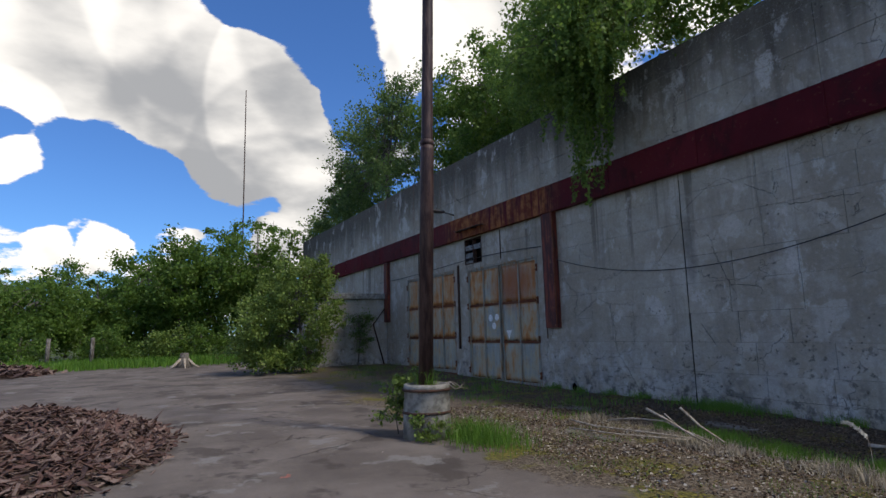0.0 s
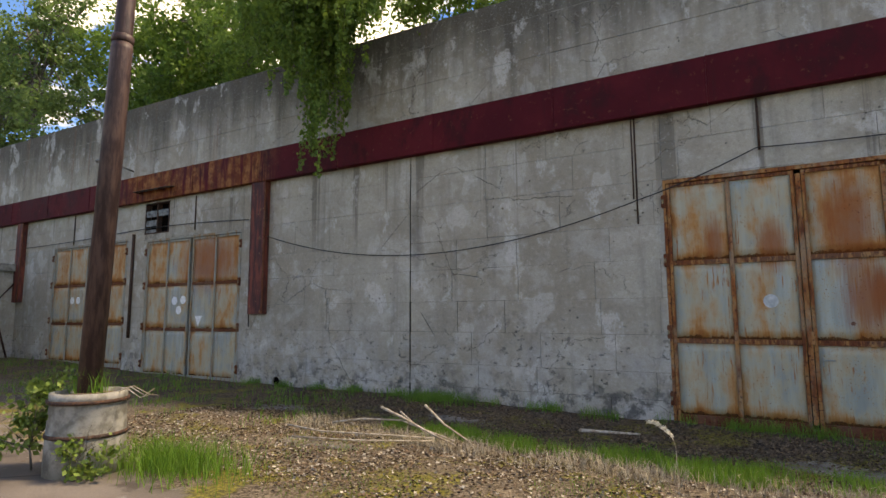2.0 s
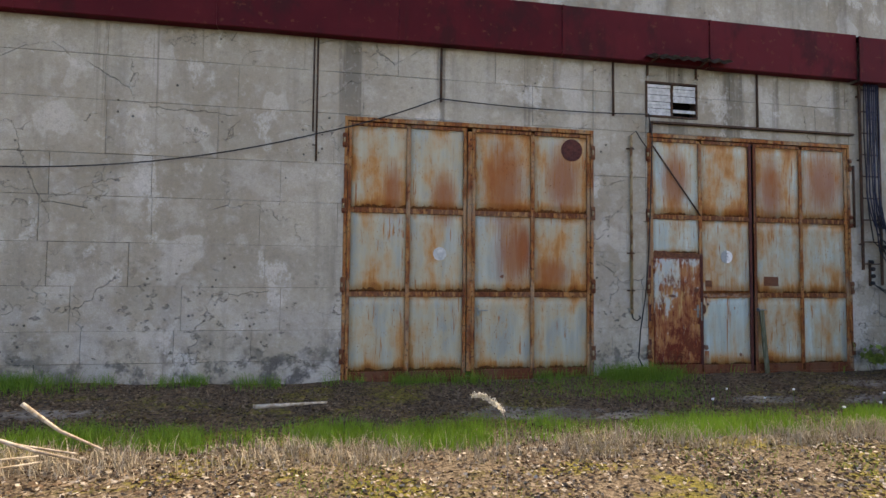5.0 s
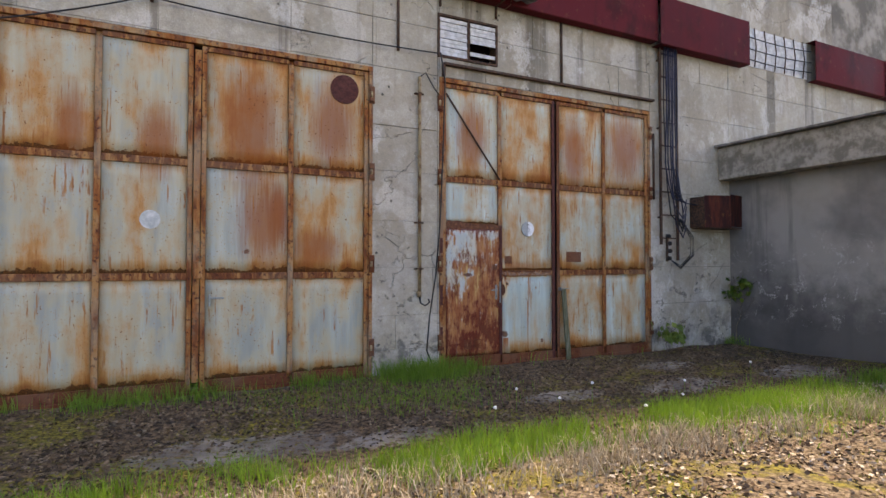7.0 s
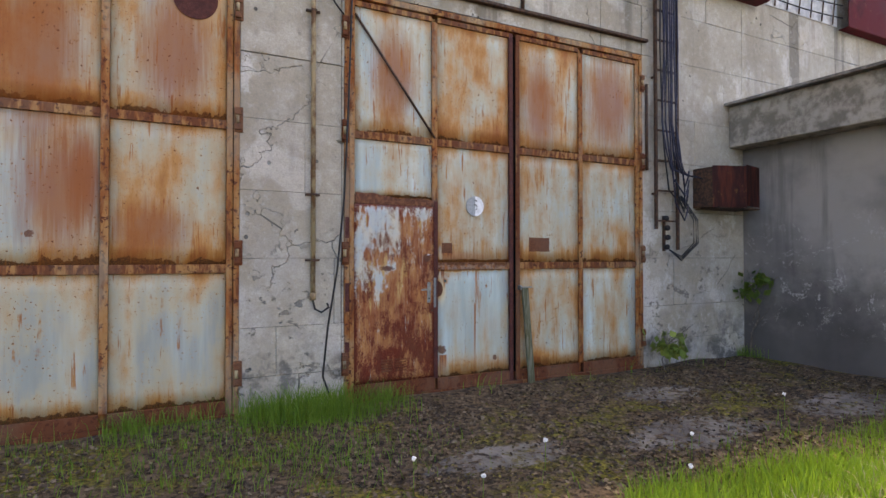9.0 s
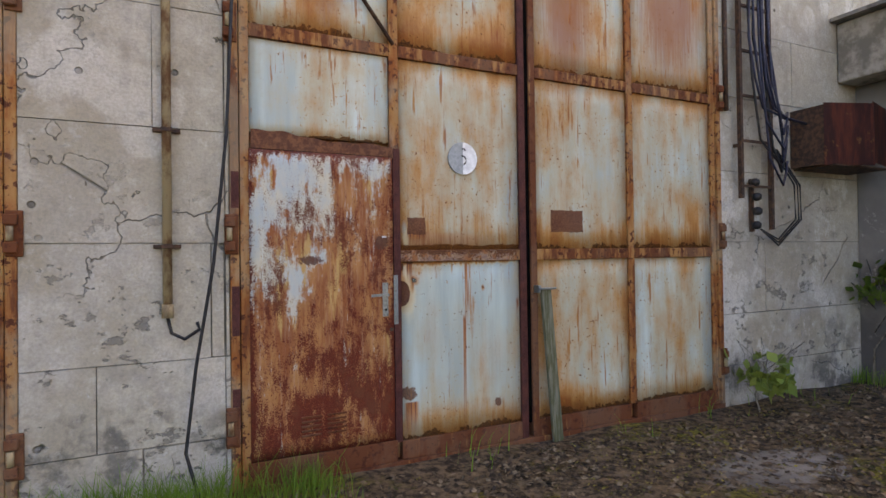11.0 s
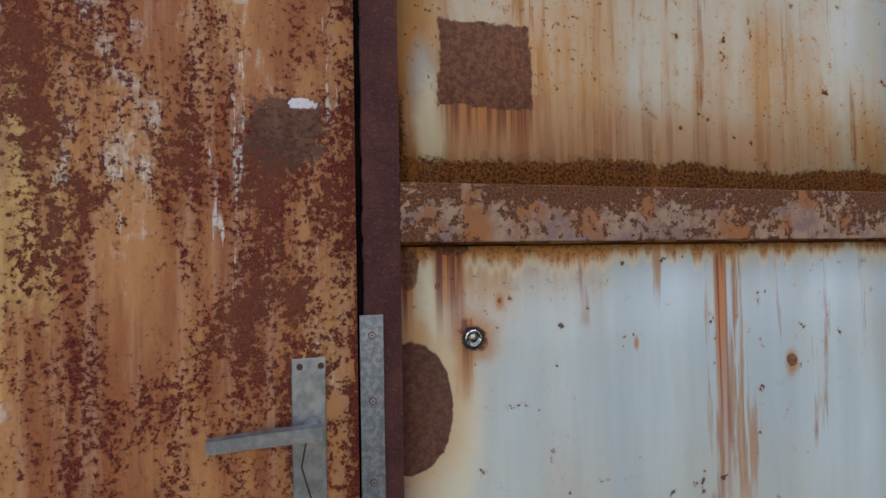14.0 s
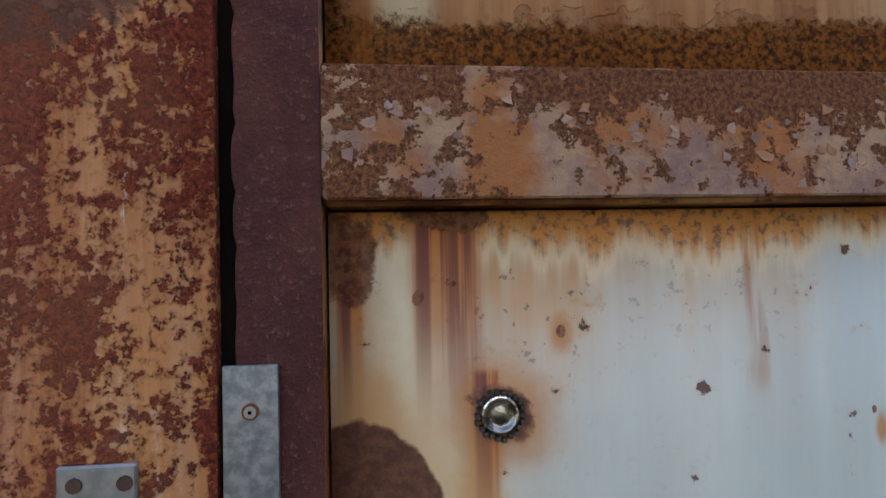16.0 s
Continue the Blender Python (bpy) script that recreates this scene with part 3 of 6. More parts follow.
def rendered_material():
    """Old cement render: damp and black below, scraped and limed above."""
    n = Nodes("grey_render_mouldy")
    broad, mid, grain = n.noise(0.7, 5), n.noise(3.0, 6, 0.65), n.noise(60, 4, 0.6)
    col = n.mix(n.span(broad, 0.38, 0.62), (0.15, 0.148, 0.145), (0.27, 0.262, 0.25))
    damp = n.span(n.add(n.z, n.mul(n.add(mid, -0.5), 1.8)), 0.2, 1.5, 1.0, 0.0)
    col = n.mix(n.mul(damp, 0.75), col, (0.05, 0.05, 0.05))
    scrape = n.mul(n.span(n.noise(2.4, 8, 0.75, None, 1.6), 0.55, 0.60), n.span(n.z, 2.4, 1.2), n.span(n.z, 0.1, 0.6), n.span(n.noise(26, 4, 0.7), 0.42, 0.60))
    col = n.mix(n.mul(scrape, 0.7), col, (0.42, 0.42, 0.42))
    run = n.noise(1.0, 5, 0.6, n.scaled(3, 3, 0.3))
    col = n.mix(n.mul(n.span(run, 0.55, 0.7), 0.5), col, (0.09, 0.09, 0.088))
    return n.finish(col, 0.93, 0, n.add(mid, n.mul(grain, 0.2), n.mul(scrape, 0.2)), 0.015, 0.8, 0.2)


def plain(name, a, b, scale=12.0, rough=0.6, metal=0.0, depth=0.002, stretch=(1, 1, 1), cut=(0.38, 0.64), spec=0.25):
    n = Nodes(name)
    f = n.noise(scale, 6, 0.65, n.scaled(*stretch))
    return n.finish(n.mix(n.span(f, *cut), a, b), rough, metal, n.add(f, n.mul(n.noise(scale * 9, 3), 0.3)), depth, 0.6, spec)


def by_piece(name, colours, rough=0.85, scale=40.0):
    n = Nodes(name)
    f = n.island()
    col = colours[0]
    for i, c in enumerate(colours[1:]):
        col = n.mix(n.span(f, (i + 0.35) / len(colours), (i + 1.0) / len(colours)), col, c)
    g = n.noise(scale, 5, 0.65)
    col = n.mix(n.mul(n.span(g, 0.35, 0.7), 0.45), col, tuple(c * 0.45 for c in colours[0]))
    return n.finish(col, rough, 0, g, 0.003, 0.6)


# backing toned darker than the blocks to deepen the shade in their joints
JOINT = plain("shade_toned_joint_backing", (0.13, 0.118, 0.10), (0.32, 0.295, 0.255), 1.6, 0.95)
CONCRETE, BAND, DUCT = concrete_material(), band_material(), rusty_duct_material()
GATE_A = gate_paint("gate_paint_blue", -0.03, [("blob", 0.07, 3.87, 0.20, 0.20), ("run", -1.0, 1.95, 0.30, 0.55), ("run", -0.85, 2.05, 0.12, 0.35),
                                               ("run", -1.2, 3.2, 0.35, 0.75), ("run", -0.1, 3.3, 0.3, 0.6), ("dark", -1.24, 1.55, 0.035, 0.035), ("run", -0.3, 1.6, 0.3, 0.25),
                                               ("run", -3.2, 3.0, 0.15, 0.4), ("run", -2.3, 2.9, 0.2, 0.4)], tuple(c * 0.92 for c in PAINT), tide=0.09, lift=0.01)
GATE_B = gate_paint("gate_paint_ochre", -0.05, [("pale", 3.1, 0.72, 0.34, 0.42), ("pale", 3.5, 0.6, 0.12, 0.5), ("pale", 3.0, 1.0, 0.22, 0.12), ("pale", 2.74, 1.42, 0.02, 0.06), ("tan", 3.05, 1.345, 0.36, 0.055), ("tan", 2.84, 1.37, 0.12, 0.05), ("cream", 2.752, 1.36, 0.022, 0.07), ("cream", 2.745, 1.07, 0.022, 0.10), ("cream", 2.765, 0.93, 0.05, 0.14), ("crust", 3.19, 1.262, 0.52, 0.052), ("crust", 2.70, 1.30, 0.014, 0.10), ("fringe", 3.19, 1.170, 0.50, 0.030), ("halo", 2.81, 1.06, 0.034, 0.032), ("halo", 2.795, 1.03, 0.014, 0.05), ("halo", 2.725, 1.0, 0.02, 0.11), ("halo", 2.85, 1.109, 0.007, 0.012), ("halo", 3.075, 1.038, 0.004, 0.010), ("halo", 3.38, 0.985, 0.012, 0.022),
                                               ("drip", 2.775, 1.11, 0.022, 0.085), ("drip", 2.714, 1.08, 0.008, 0.10), ("drip", 2.80, 1.02, 0.008, 0.07), ("drip", 2.84, 1.365, 0.072, 0.05), ("drip", 3.235, 0.92, 0.012, 0.27), ("drip", 3.215, 0.3, 0.012, 0.5),
                                               ("patch", 2.835, 1.452, 0.07, 0.062), ("patch", 4.19, 1.505, 0.165, 0.09), ("dark", 4.07, 1.50, 0.05, 0.075),
                                               ("blob", 2.715, 0.965, 0.062, 0.092), ("dark", 2.775, 1.187, 0.030, 0.010), ("dark", 2.712, 1.165, 0.018, 0.03), ("dark", 2.757, 1.135, 0.004, 0.006),
                                               ("dark", 3.38, 0.99, 0.010, 0.010), ("dark", 2.85, 1.11, 0.003, 0.004), ("dark", 3.07, 1.05, 0.002, 0.003), ("dark", 2.81, 1.0590, 0.019, 0.019),
                                               ("dark", 2.76, 0.25, 0.06, 0.05), ("drip", 2.78, 0.05, 0.05, 0.14), ("dark", 3.5, 0.1, 0.03, 0.04), ("run", 2.15, 3.4, 0.25, 0.5), ("run", 5.4, 3.5, 0.4, 0.6), ("run", 4.2, 3.3, 0.25, 0.6)], (0.345, 0.43, 0.42))
GATE_C = gate_paint("gate_paint_far", -0.04, [("run", -17.2, 3.4, 1.2, 0.8)], (0.27, 0.28, 0.25))
FAR_STILE = plain("faded_far_stile", (0.27, 0.265, 0.225), (0.27, 0.145, 0.06), 3.0, 0.8, 0, 0.002, (3, 3, 0.6), (0.46, 0.66))
RAIL_M = rail_paint("brown_rail", 0.07)
RAIL_A, RAIL_B = rail_paint("ochre_rail", -0.02), rail_paint("rust_rail", 0.20)
FLAKING, JAMB, WICKET = flaking_material(), jamb_material(), wicket_material()
FLAKE = by_piece("curled_paint_chips", [(0.22, 0.125, 0.10), (0.33, 0.20, 0.14), (0.25, 0.165, 0.15), (0.30, 0.13, 0.06)], 0.7, 150.0)
GROUND = ground_material()
BLACK = plain("black_rubber_cable", (0.010, 0.010, 0.012), (0.022, 0.022, 0.025), 20, 0.5)
BLUE_CABLE = plain("blue_black_cable", (0.012, 0.014, 0.03), (0.025, 0.03, 0.06), 20, 0.45)
OLD_IRON = plain("old_iron", (0.035, 0.022, 0.018), (0.10, 0.05, 0.032), 25, 0.8)
YELLOW_PIPE = plain("ochre_pipe_paint", (0.33, 0.25, 0.15), (0.13, 0.06, 0.03), 9, 0.7, 0, 0.002, (1, 1, 0.5), (0.45, 0.66))
GALV = plain("galvanised_plate", (0.12, 0.15, 0.17), (0.22, 0.26, 0.28), 120, 0.42, 0.7, 0.0004)
ALU = plain("dull_aluminium", (0.17, 0.20, 0.215), (0.26, 0.29, 0.30), 60, 0.4, 0.75, 0.0003)
SHUTTER = plain("greyed_white_slats", (0.42, 0.43, 0.43), (0.62, 0.63, 0.63), 9, 0.7)
TIN = plain("weathered_corrugated_tin", (0.12, 0.115, 0.11), (0.26, 0.25, 0.24), 6, 0.6, 0.5)
POLE = plain("brown_painted_steel", (0.038, 0.021, 0.020), (0.105, 0.064, 0.054), 3.0, 0.5, 0, 0.002, (4, 4, 0.7))
BARREL = plain("mossy_cast_concrete", (0.16, 0.15, 0.13), (0.33, 0.315, 0.28), 5.0, 0.92, 0, 0.012)
PLANK = plain("green_stained_plank", (0.075, 0.082, 0.042), (0.17, 0.17, 0.13), 8, 0.85, 0, 0.002, (6, 6, 0.6))
BARK = plain("tree_bark", (0.07, 0.06, 0.048), (0.20, 0.18, 0.155), 7, 0.95, 0, 0.02, (2, 2, 0.6))
DEADWOOD = plain("bleached_twig", (0.26, 0.20, 0.14), (0.50, 0.44, 0.36), 14, 0.9)
WHITE = plain("white_paint", (0.62, 0.63, 0.63), (0.82, 0.83, 0.83), 18, 0.55)
# near-black that paints the shade inside gaps, the vents, keyhole, rivet bores and drain
SHADE_BLACK = plain("black_for_recess_shade", (0.004, 0.003, 0.003), (0.008, 0.006, 0.005), 10, 0.95, spec=0.0)
PANEL_ROOF = plain("roof_felt", (0.045, 0.043, 0.04), (0.09, 0.085, 0.075), 4, 0.95)
RENDERED = rendered_material()
LEAF_BIRCH = leaf_material("birch_leaves", (0.10, 0.17, 0.035), (0.24, 0.36, 0.075), 0.6)
LEAF_WOOD = leaf_material("woodland_leaves", (0.06, 0.115, 0.020), (0.19, 0.30, 0.055), 0.55)
LEAF_GREY = leaf_material("willow_leaves", (0.075, 0.125, 0.038), (0.20, 0.29, 0.085), 0.55)
LEAF_BUSH = leaf_material("bush_leaves", (0.09, 0.15, 0.03), (0.24, 0.32, 0.07), 0.35)
GRASS = leaf_material("grass_blades", (0.075, 0.165, 0.018), (0.18, 0.34, 0.050), 0.45)
STRAW = by_piece("dry_grass", [(0.30, 0.25, 0.17), (0.46, 0.40, 0.30), (0.38, 0.31, 0.21)])
LITTER = by_piece("dead_leaves", [(0.11, 0.066, 0.036), (0.22, 0.165, 0.11), (0.46, 0.41, 0.34), (0.05, 0.032, 0.02), (0.14, 0.085, 0.05)])
MOULD = by_piece("rotten_leaves", [(0.075, 0.047, 0.028), (0.16, 0.11, 0.066), (0.21, 0.16, 0.105), (0.04, 0.025, 0.016), (0.10, 0.064, 0.036)])
MOSS = by_piece("moss_tufts", [(0.07, 0.066, 0.014), (0.22, 0.18, 0.035), (0.11, 0.075, 0.026)])
CHIPS = by_piece("bark_chips", [(0.085, 0.040, 0.030), (0.15, 0.080, 0.060), (0.05, 0.026, 0.022), (0.22, 0.15, 0.12)])


# ---- helpers for meshes ----
def mesh_of(name, bm, material):
    me = bpy.data.meshes.new(name)
    bm.to_mesh(me)
    bm.free()
    me.materials.append(material)
    return me


def part(name, bm, material, parent, label=""):
    ob = new(name, mesh_of(name, bm, material))
    ob.parent = parent
    return tagged(ob, label)


def thing(name, label, category, place=(0, 0, 0), group="", kind=""):
    ob = new(name)
    ob.location = place
    ob.empty_display_size = 0.1
    return tagged(ob, label, category, group, kind)


def solid(name, bm, material, label, category, group="", kind=""):
    return tagged(new(name, mesh_of(name, bm, material)), label, category, group, kind)


def box(bm, x0, x1, y0, y1, z0, z1, bevel=0.0):
    made = bmesh.ops.create_cube(bm, size=1.0)["verts"]
    bmesh.ops.transform(bm, verts=made, matrix=Matrix.Translation(((x0 + x1) / 2, (y0 + y1) / 2, (z0 + z1) / 2)) @ Matrix.Diagonal((x1 - x0, y1 - y0, z1 - z0, 1)))
    if bevel:
        edges = list({e for v in made for e in v.link_edges})
        bmesh.ops.bevel(bm, geom=edges, offset=bevel, segments=1, affect="EDGES", clamp_overlap=True)
    return bm


def boxes(*rows, bevel=0.0):
    bm = bmesh.new()
    for r in rows:
        box(bm, *r, bevel=bevel)
    return bm


def tube(bm, points, r0, r1=None, sides=8, caps=True):
    """A round bar along points, from radius r0 to r1."""
    r1 = r0 if r1 is None else r1
    pts = [Vector(p) for p in points]
    rings = []
    for i, p in enumerate(pts):
        way = (pts[min(i + 1, len(pts) - 1)] - pts[max(i - 1, 0)]).normalized()
        side = way.cross(Vector((0, 0, 1)) if abs(way.z) < 0.9 else Vector((1, 0, 0))).normalized()
        up = side.cross(way)
        r = r0 + (r1 - r0) * i / max(1, len(pts) - 1)
        rings.append([bm.verts.new(p + (side * math.cos(a) + up * math.sin(a)) * r) for a in (2 * math.pi * k / sides for k in range(sides))])
    for a, b in zip(rings, rings[1:]):
        for k in range(sides):
            f = bm.faces.new((a[k], a[(k + 1) % sides], b[(k + 1) % sides], b[k]))
            f.smooth = True
    if caps:
        bm.faces.new(rings[0][::-1])
        bm.faces.new(rings[-1])
    return bm


def lathe(bm, profile, sides=32, centre=(0, 0, 0), smooth=True):
    c = Vector(centre)
    rings = [[bm.verts.new(c + Vector((r * math.cos(2 * math.pi * k / sides), r * math.sin(2 * math.pi * k / sides), z))) for k in range(sides)] for r, z in profile]
    for a, b in zip(rings, rings[1:]):
        for k in range(sides):
            f = bm.faces.new((a[k], a[(k + 1) % sides], b[(k + 1) % sides], b[k]))
            f.smooth = smooth
    bm.faces.new(rings[0][::-1])
    bm.faces.new(rings[-1])
    return bm


def disc_y(bm, cx, y0, y1, cz, r, sides=28):
    """A round plate that faces the yard."""
    bmesh.ops.create_cone(bm, cap_ends=True, segments=sides, radius1=r, radius2=r, depth=abs(y1 - y0), matrix=Matrix.Translation((cx, (y0 + y1) / 2, cz)) @ Matrix.Rotation(radians(90), 4, "X"))
    return bm


def arc(a, b, sag, n=14):
    a, b = Vector(a), Vector(b)
    return [a.lerp(b, i / n) - Vector((0, 0, sag * 4 * (i / n) * (1 - i / n))) for i in range(n + 1)]


def ease(v, a, b):
    k = np.clip((v - a) / (b - a), 0, 1)
    return k * k * (3 - 2 * k)


def ground_height(x, y):
    x, y = np.asarray(x, float), np.asarray(y, float)
    along = np.interp(x, [-48, -26, -20, -14, -9, -5, 20], [0.6, 0.35, -0.5, -0.65, -0.6, -1.0, -1.0])
    z = 0.24 * along * ease(y, 4.2, 10.5)
    near = ease(y, 5.0, 6.5) * ease(y, 14, 12.4) * ease(x, -30, -26)
    z = z + near * (0.020 * np.sin(2.3 * x + 1.1 * y) * np.sin(1.7 * y - 0.6 * x) + 0.013 * np.sin(5.1 * x - 2.0 * y) * np.sin(4.3 * y + 1.0))
    return z + 0.008 * np.sin(0.9 * x) * np.sin(1.1 * y)


def gz(x, y):
    return float(ground_height(x, y))


def quads(name, corners, material):
    """One mesh from an array of n x k x 3 corners."""
    n, k = corners.shape[:2]
    me = bpy.data.meshes.new(name)
    me.vertices.add(n * k)
    me.vertices.foreach_set("co", corners.reshape(-1).astype(np.float32))
    me.loops.add(n * k)
    me.loops.foreach_set("vertex_index", np.arange(n * k, dtype=np.int32))
    me.polygons.add(n)
    me.polygons.foreach_set("loop_start", np.arange(0, n * k, k, dtype=np.int32))
    me.update(calc_edges=True)
    me.materials.append(material)
    return me


def leaf_quads(centres, size, rng, droop=0.0):
    n = len(centres)
    way = rng.normal(size=(n, 3))
    way[:, 2] -= droop
    way /= np.linalg.norm(way, axis=1)[:, None]
    other = np.cross(way, rng.normal(size=(n, 3)))
    other /= np.linalg.norm(other, axis=1)[:, None] + 1e-9
    s = (size * rng.uniform(0.6, 1.3, n))[:, None]
    a, b = way * s, other * s * 0.36
    return np.stack([centres - a * 0.5, centres - a * 0.05 + b, centres + a * 0.5, centres - a * 0.05 - b], 1)


def blade_quads(x, y, height, lean, width, rng):
    n = len(x)
    z = ground_height(x, y)
    ang, turn = rng.uniform(0, 2 * np.pi, n), rng.uniform(0, 2 * np.pi, n)
    h = height * rng.uniform(0.45, 1.25, n)
    off = np.minimum(lean * h * rng.uniform(0.1, 1.2, n), 0.95 * h)
    w = width * rng.uniform(0.6, 1.4, n)
    base = np.stack([x, y, z - 0.01], 1)
    side = np.stack([np.cos(ang), np.sin(ang), 0 * ang], 1) * w[:, None]
    out = np.stack([np.cos(turn), np.sin(turn), 0 * turn], 1) * off[:, None]
    up = np.array([0, 0, 1.0])
    mid = base + out * 0.35 + up * (h * 0.6)[:, None]
    tip = base + out + up * (h * np.sqrt(np.clip(1 - (off / h) ** 2 * 0.5, 0.15, 1)))[:, None]
    return np.stack([base - side, base + side, mid + side * 0.7, tip, mid - side * 0.7], 1)


# ---- the large structure ----
WALL_Y, FACE_Y = 12.46, 12.44
rng = np.random.default_rng(7)


def ground():
    xs = np.concatenate([[-3000, -800, -300, -150, -100], np.arange(-80, -16, 1.0), np.arange(-16, 9.4, 0.14), np.arange(10, 40, 1.5), [60, 120, 300, 800, 3000]])
    ys = np.concatenate([[-3000, -800, -300, -150, -80], np.arange(-60, 0, 1.2), np.arange(0, 12.7, 0.14), [13.5, 20, 40, 80, 200, 600, 3000]])
    X, Y = np.meshgrid(xs, ys)
    co = np.stack([X, Y, ground_height(X, Y)], -1).reshape(-1, 3)
    nx, ny = len(xs), len(ys)
    i = (np.arange(ny - 1)[:, None] * nx + np.arange(nx - 1)[None]).reshape(-1)
    me = bpy.data.meshes.new("ground")
    me.from_pydata(co.tolist(), [], np.stack([i, i + 1, i + nx + 1, i + nx], 1).tolist())
    me.polygons.foreach_set("use_smooth", [True] * len(me.polygons))
    me.materials.append(GROUND)
    tagged(new("ground", me), "patched grey asphalt yard turning to leaf mould and moss by the wall", "ground", "", "structure")


ground()

GATE_1, GATE_2 = (-4.03, 0.48, -0.24, 4.25), (1.56, 6.0, -0.24, 4.27)
GATE_3, GATE_4 = (-20.4, -15.75, -0.24, 4.25), (-26.4, -21.5, -0.05, 4.36)
VENT_1, VENT_2 = (1.53, 2.61, 4.58, 5.26), (-20.55, -19.25, 4.45, 5.5)
OPENINGS = [GATE_1, GATE_2, GATE_3, GATE_4, VENT_1, VENT_2]
WALL_X = (-47.5, 30.0)


def wall_top(x):
    return 8.85 - 0.0155 * (x + 7.0)


def pieces_of(x0, x1, z0, z1):
    """A rectangle of the wall less its openings, as rectangles."""
    cuts = sorted({x0, x1, *[v for o in OPENINGS for v in o[:2] if x0 < v < x1]})
    for a, b in zip(cuts, cuts[1:]):
        mid, z = (a + b) / 2, z0
        for o in sorted((o for o in OPENINGS if o[0] < mid < o[1] and o[3] > z0 and o[2] < z1), key=lambda o: o[2]):
            if o[2] > z:
                yield a, b, z, o[2]
            z = max(z, o[3])
        if z < z1:
            yield a, b, z, z1


def main_wall():
    bm = bmesh.new()
    for a, b, z0, z1 in pieces_of(*WALL_X, -0.8, 8.3):
        box(bm, a, b, WALL_Y, WALL_Y + 0.4, z0, z1)
    for f in bm.faces:
        f.material_index = 1
    x = WALL_X[0]
    while x < WALL_X[1]:
        b = min(x + 3.1, WALL_X[1])
        vs = [bm.verts.new(p) for p in ((x, WALL_Y, 8.3), (b, WALL_Y, 8.3), (b, WALL_Y, wall_top(b)), (x, WALL_Y, wall_top(x)),
                                        (x, WALL_Y + 0.4, 8.3), (b, WALL_Y + 0.4, 8.3), (b, WALL_Y + 0.4, wall_top(b)), (x, WALL_Y + 0.4, wall_top(x)))]
        for f in ((0, 1, 2, 3), (5, 4, 7, 6), (3, 2, 6, 7), (1, 5, 6, 2), (4, 0, 3, 7)):
            bm.faces.new([vs[i] for i in f])
        x = b
    wall = solid("wall_main", bm, CONCRETE, "long grey concrete hangar wall, stained and cracked", "wall", "", "structure")
    wall.data.materials.append(JOINT)
    # cast blocks of the face: rows below the band, long courses above it
    rows = [-0.8, 0.13, 0.63, 1.33, 2.02, 2.75, 3.42, 4.28, 5.0, 6.0]
    pick = random.Random(4)

    # added black strip, stands for the shade deep in the open expansion joint
    solid("joint_shade_strip", boxes((-9.83, -9.75, WALL_Y - 0.006, WALL_Y - 0.002, -0.5, 5.4)), SHADE_BLACK, "black strip for the shade in the open expansion joint down the wall", "joint", "", "structure")

    def block(a, b, z0, z1):
        gap = pick.choice((0.0008, 0.0015, 0.0025, 0.005))
        y = FACE_Y + pick.uniform(-0.003, 0.003)
        j = [pick.uniform(0, 0.003) for _ in range(8)]
        if abs(b + 9.80) < 0.003:
            j[2], j[4] = pick.uniform(0.0, 0.016), pick.uniform(0.0, 0.016)
        if abs(a + 9.785) < 0.003:
            j[0], j[6] = pick.uniform(0.0, 0.014), pick.uniform(0.0, 0.014)
        v = [(a + gap + j[0], y, z0 + gap + j[1]), (b - gap - j[2], y, z0 + gap + j[3]), (b - gap - j[4], y, z1 - gap - j[5]), (a + gap + j[6], y, z1 - gap - j[7])]
        me = bpy.data.meshes.new("wall_block")
        me.from_pydata(v + [(p[0], WALL_Y, p[2]) for p in v], [], [(0, 1, 2, 3), (1, 0, 4, 5), (2, 1, 5, 6), (3, 2, 6, 7), (0, 3, 7, 4)])
        me.materials.append(CONCRETE)
        ob = new("wall_block", me)
        ob.parent = wall

    for k, (z0, z1) in enumerate(zip(rows, rows[1:])):
        for lo, hi, step in ((WALL_X[0], -28.5, 6.0), (-28.5, -9.80, 3.2), (-9.785, 8.24, 1.55), (8.24, 16.0, 2.6)):
            x = lo
            while x < hi - 0.01:
                b = x + step * pick.uniform(0.7, 1.35)
                b = hi if hi - b < step * 0.45 else b
                for r in pieces_of(x, b, z0, z1):
                    if r[1] - r[0] > 0.03 and r[3] - r[2] > 0.03:
                        block(*r)
                x = b
    for z0, z1 in ((6.0, 7.35), (7.35, 8.28)):
        x = WALL_X[0]
        while x < 12:
            b = min(x + 5.9, 12)
            block(x, b, z0, z1)
            x = b


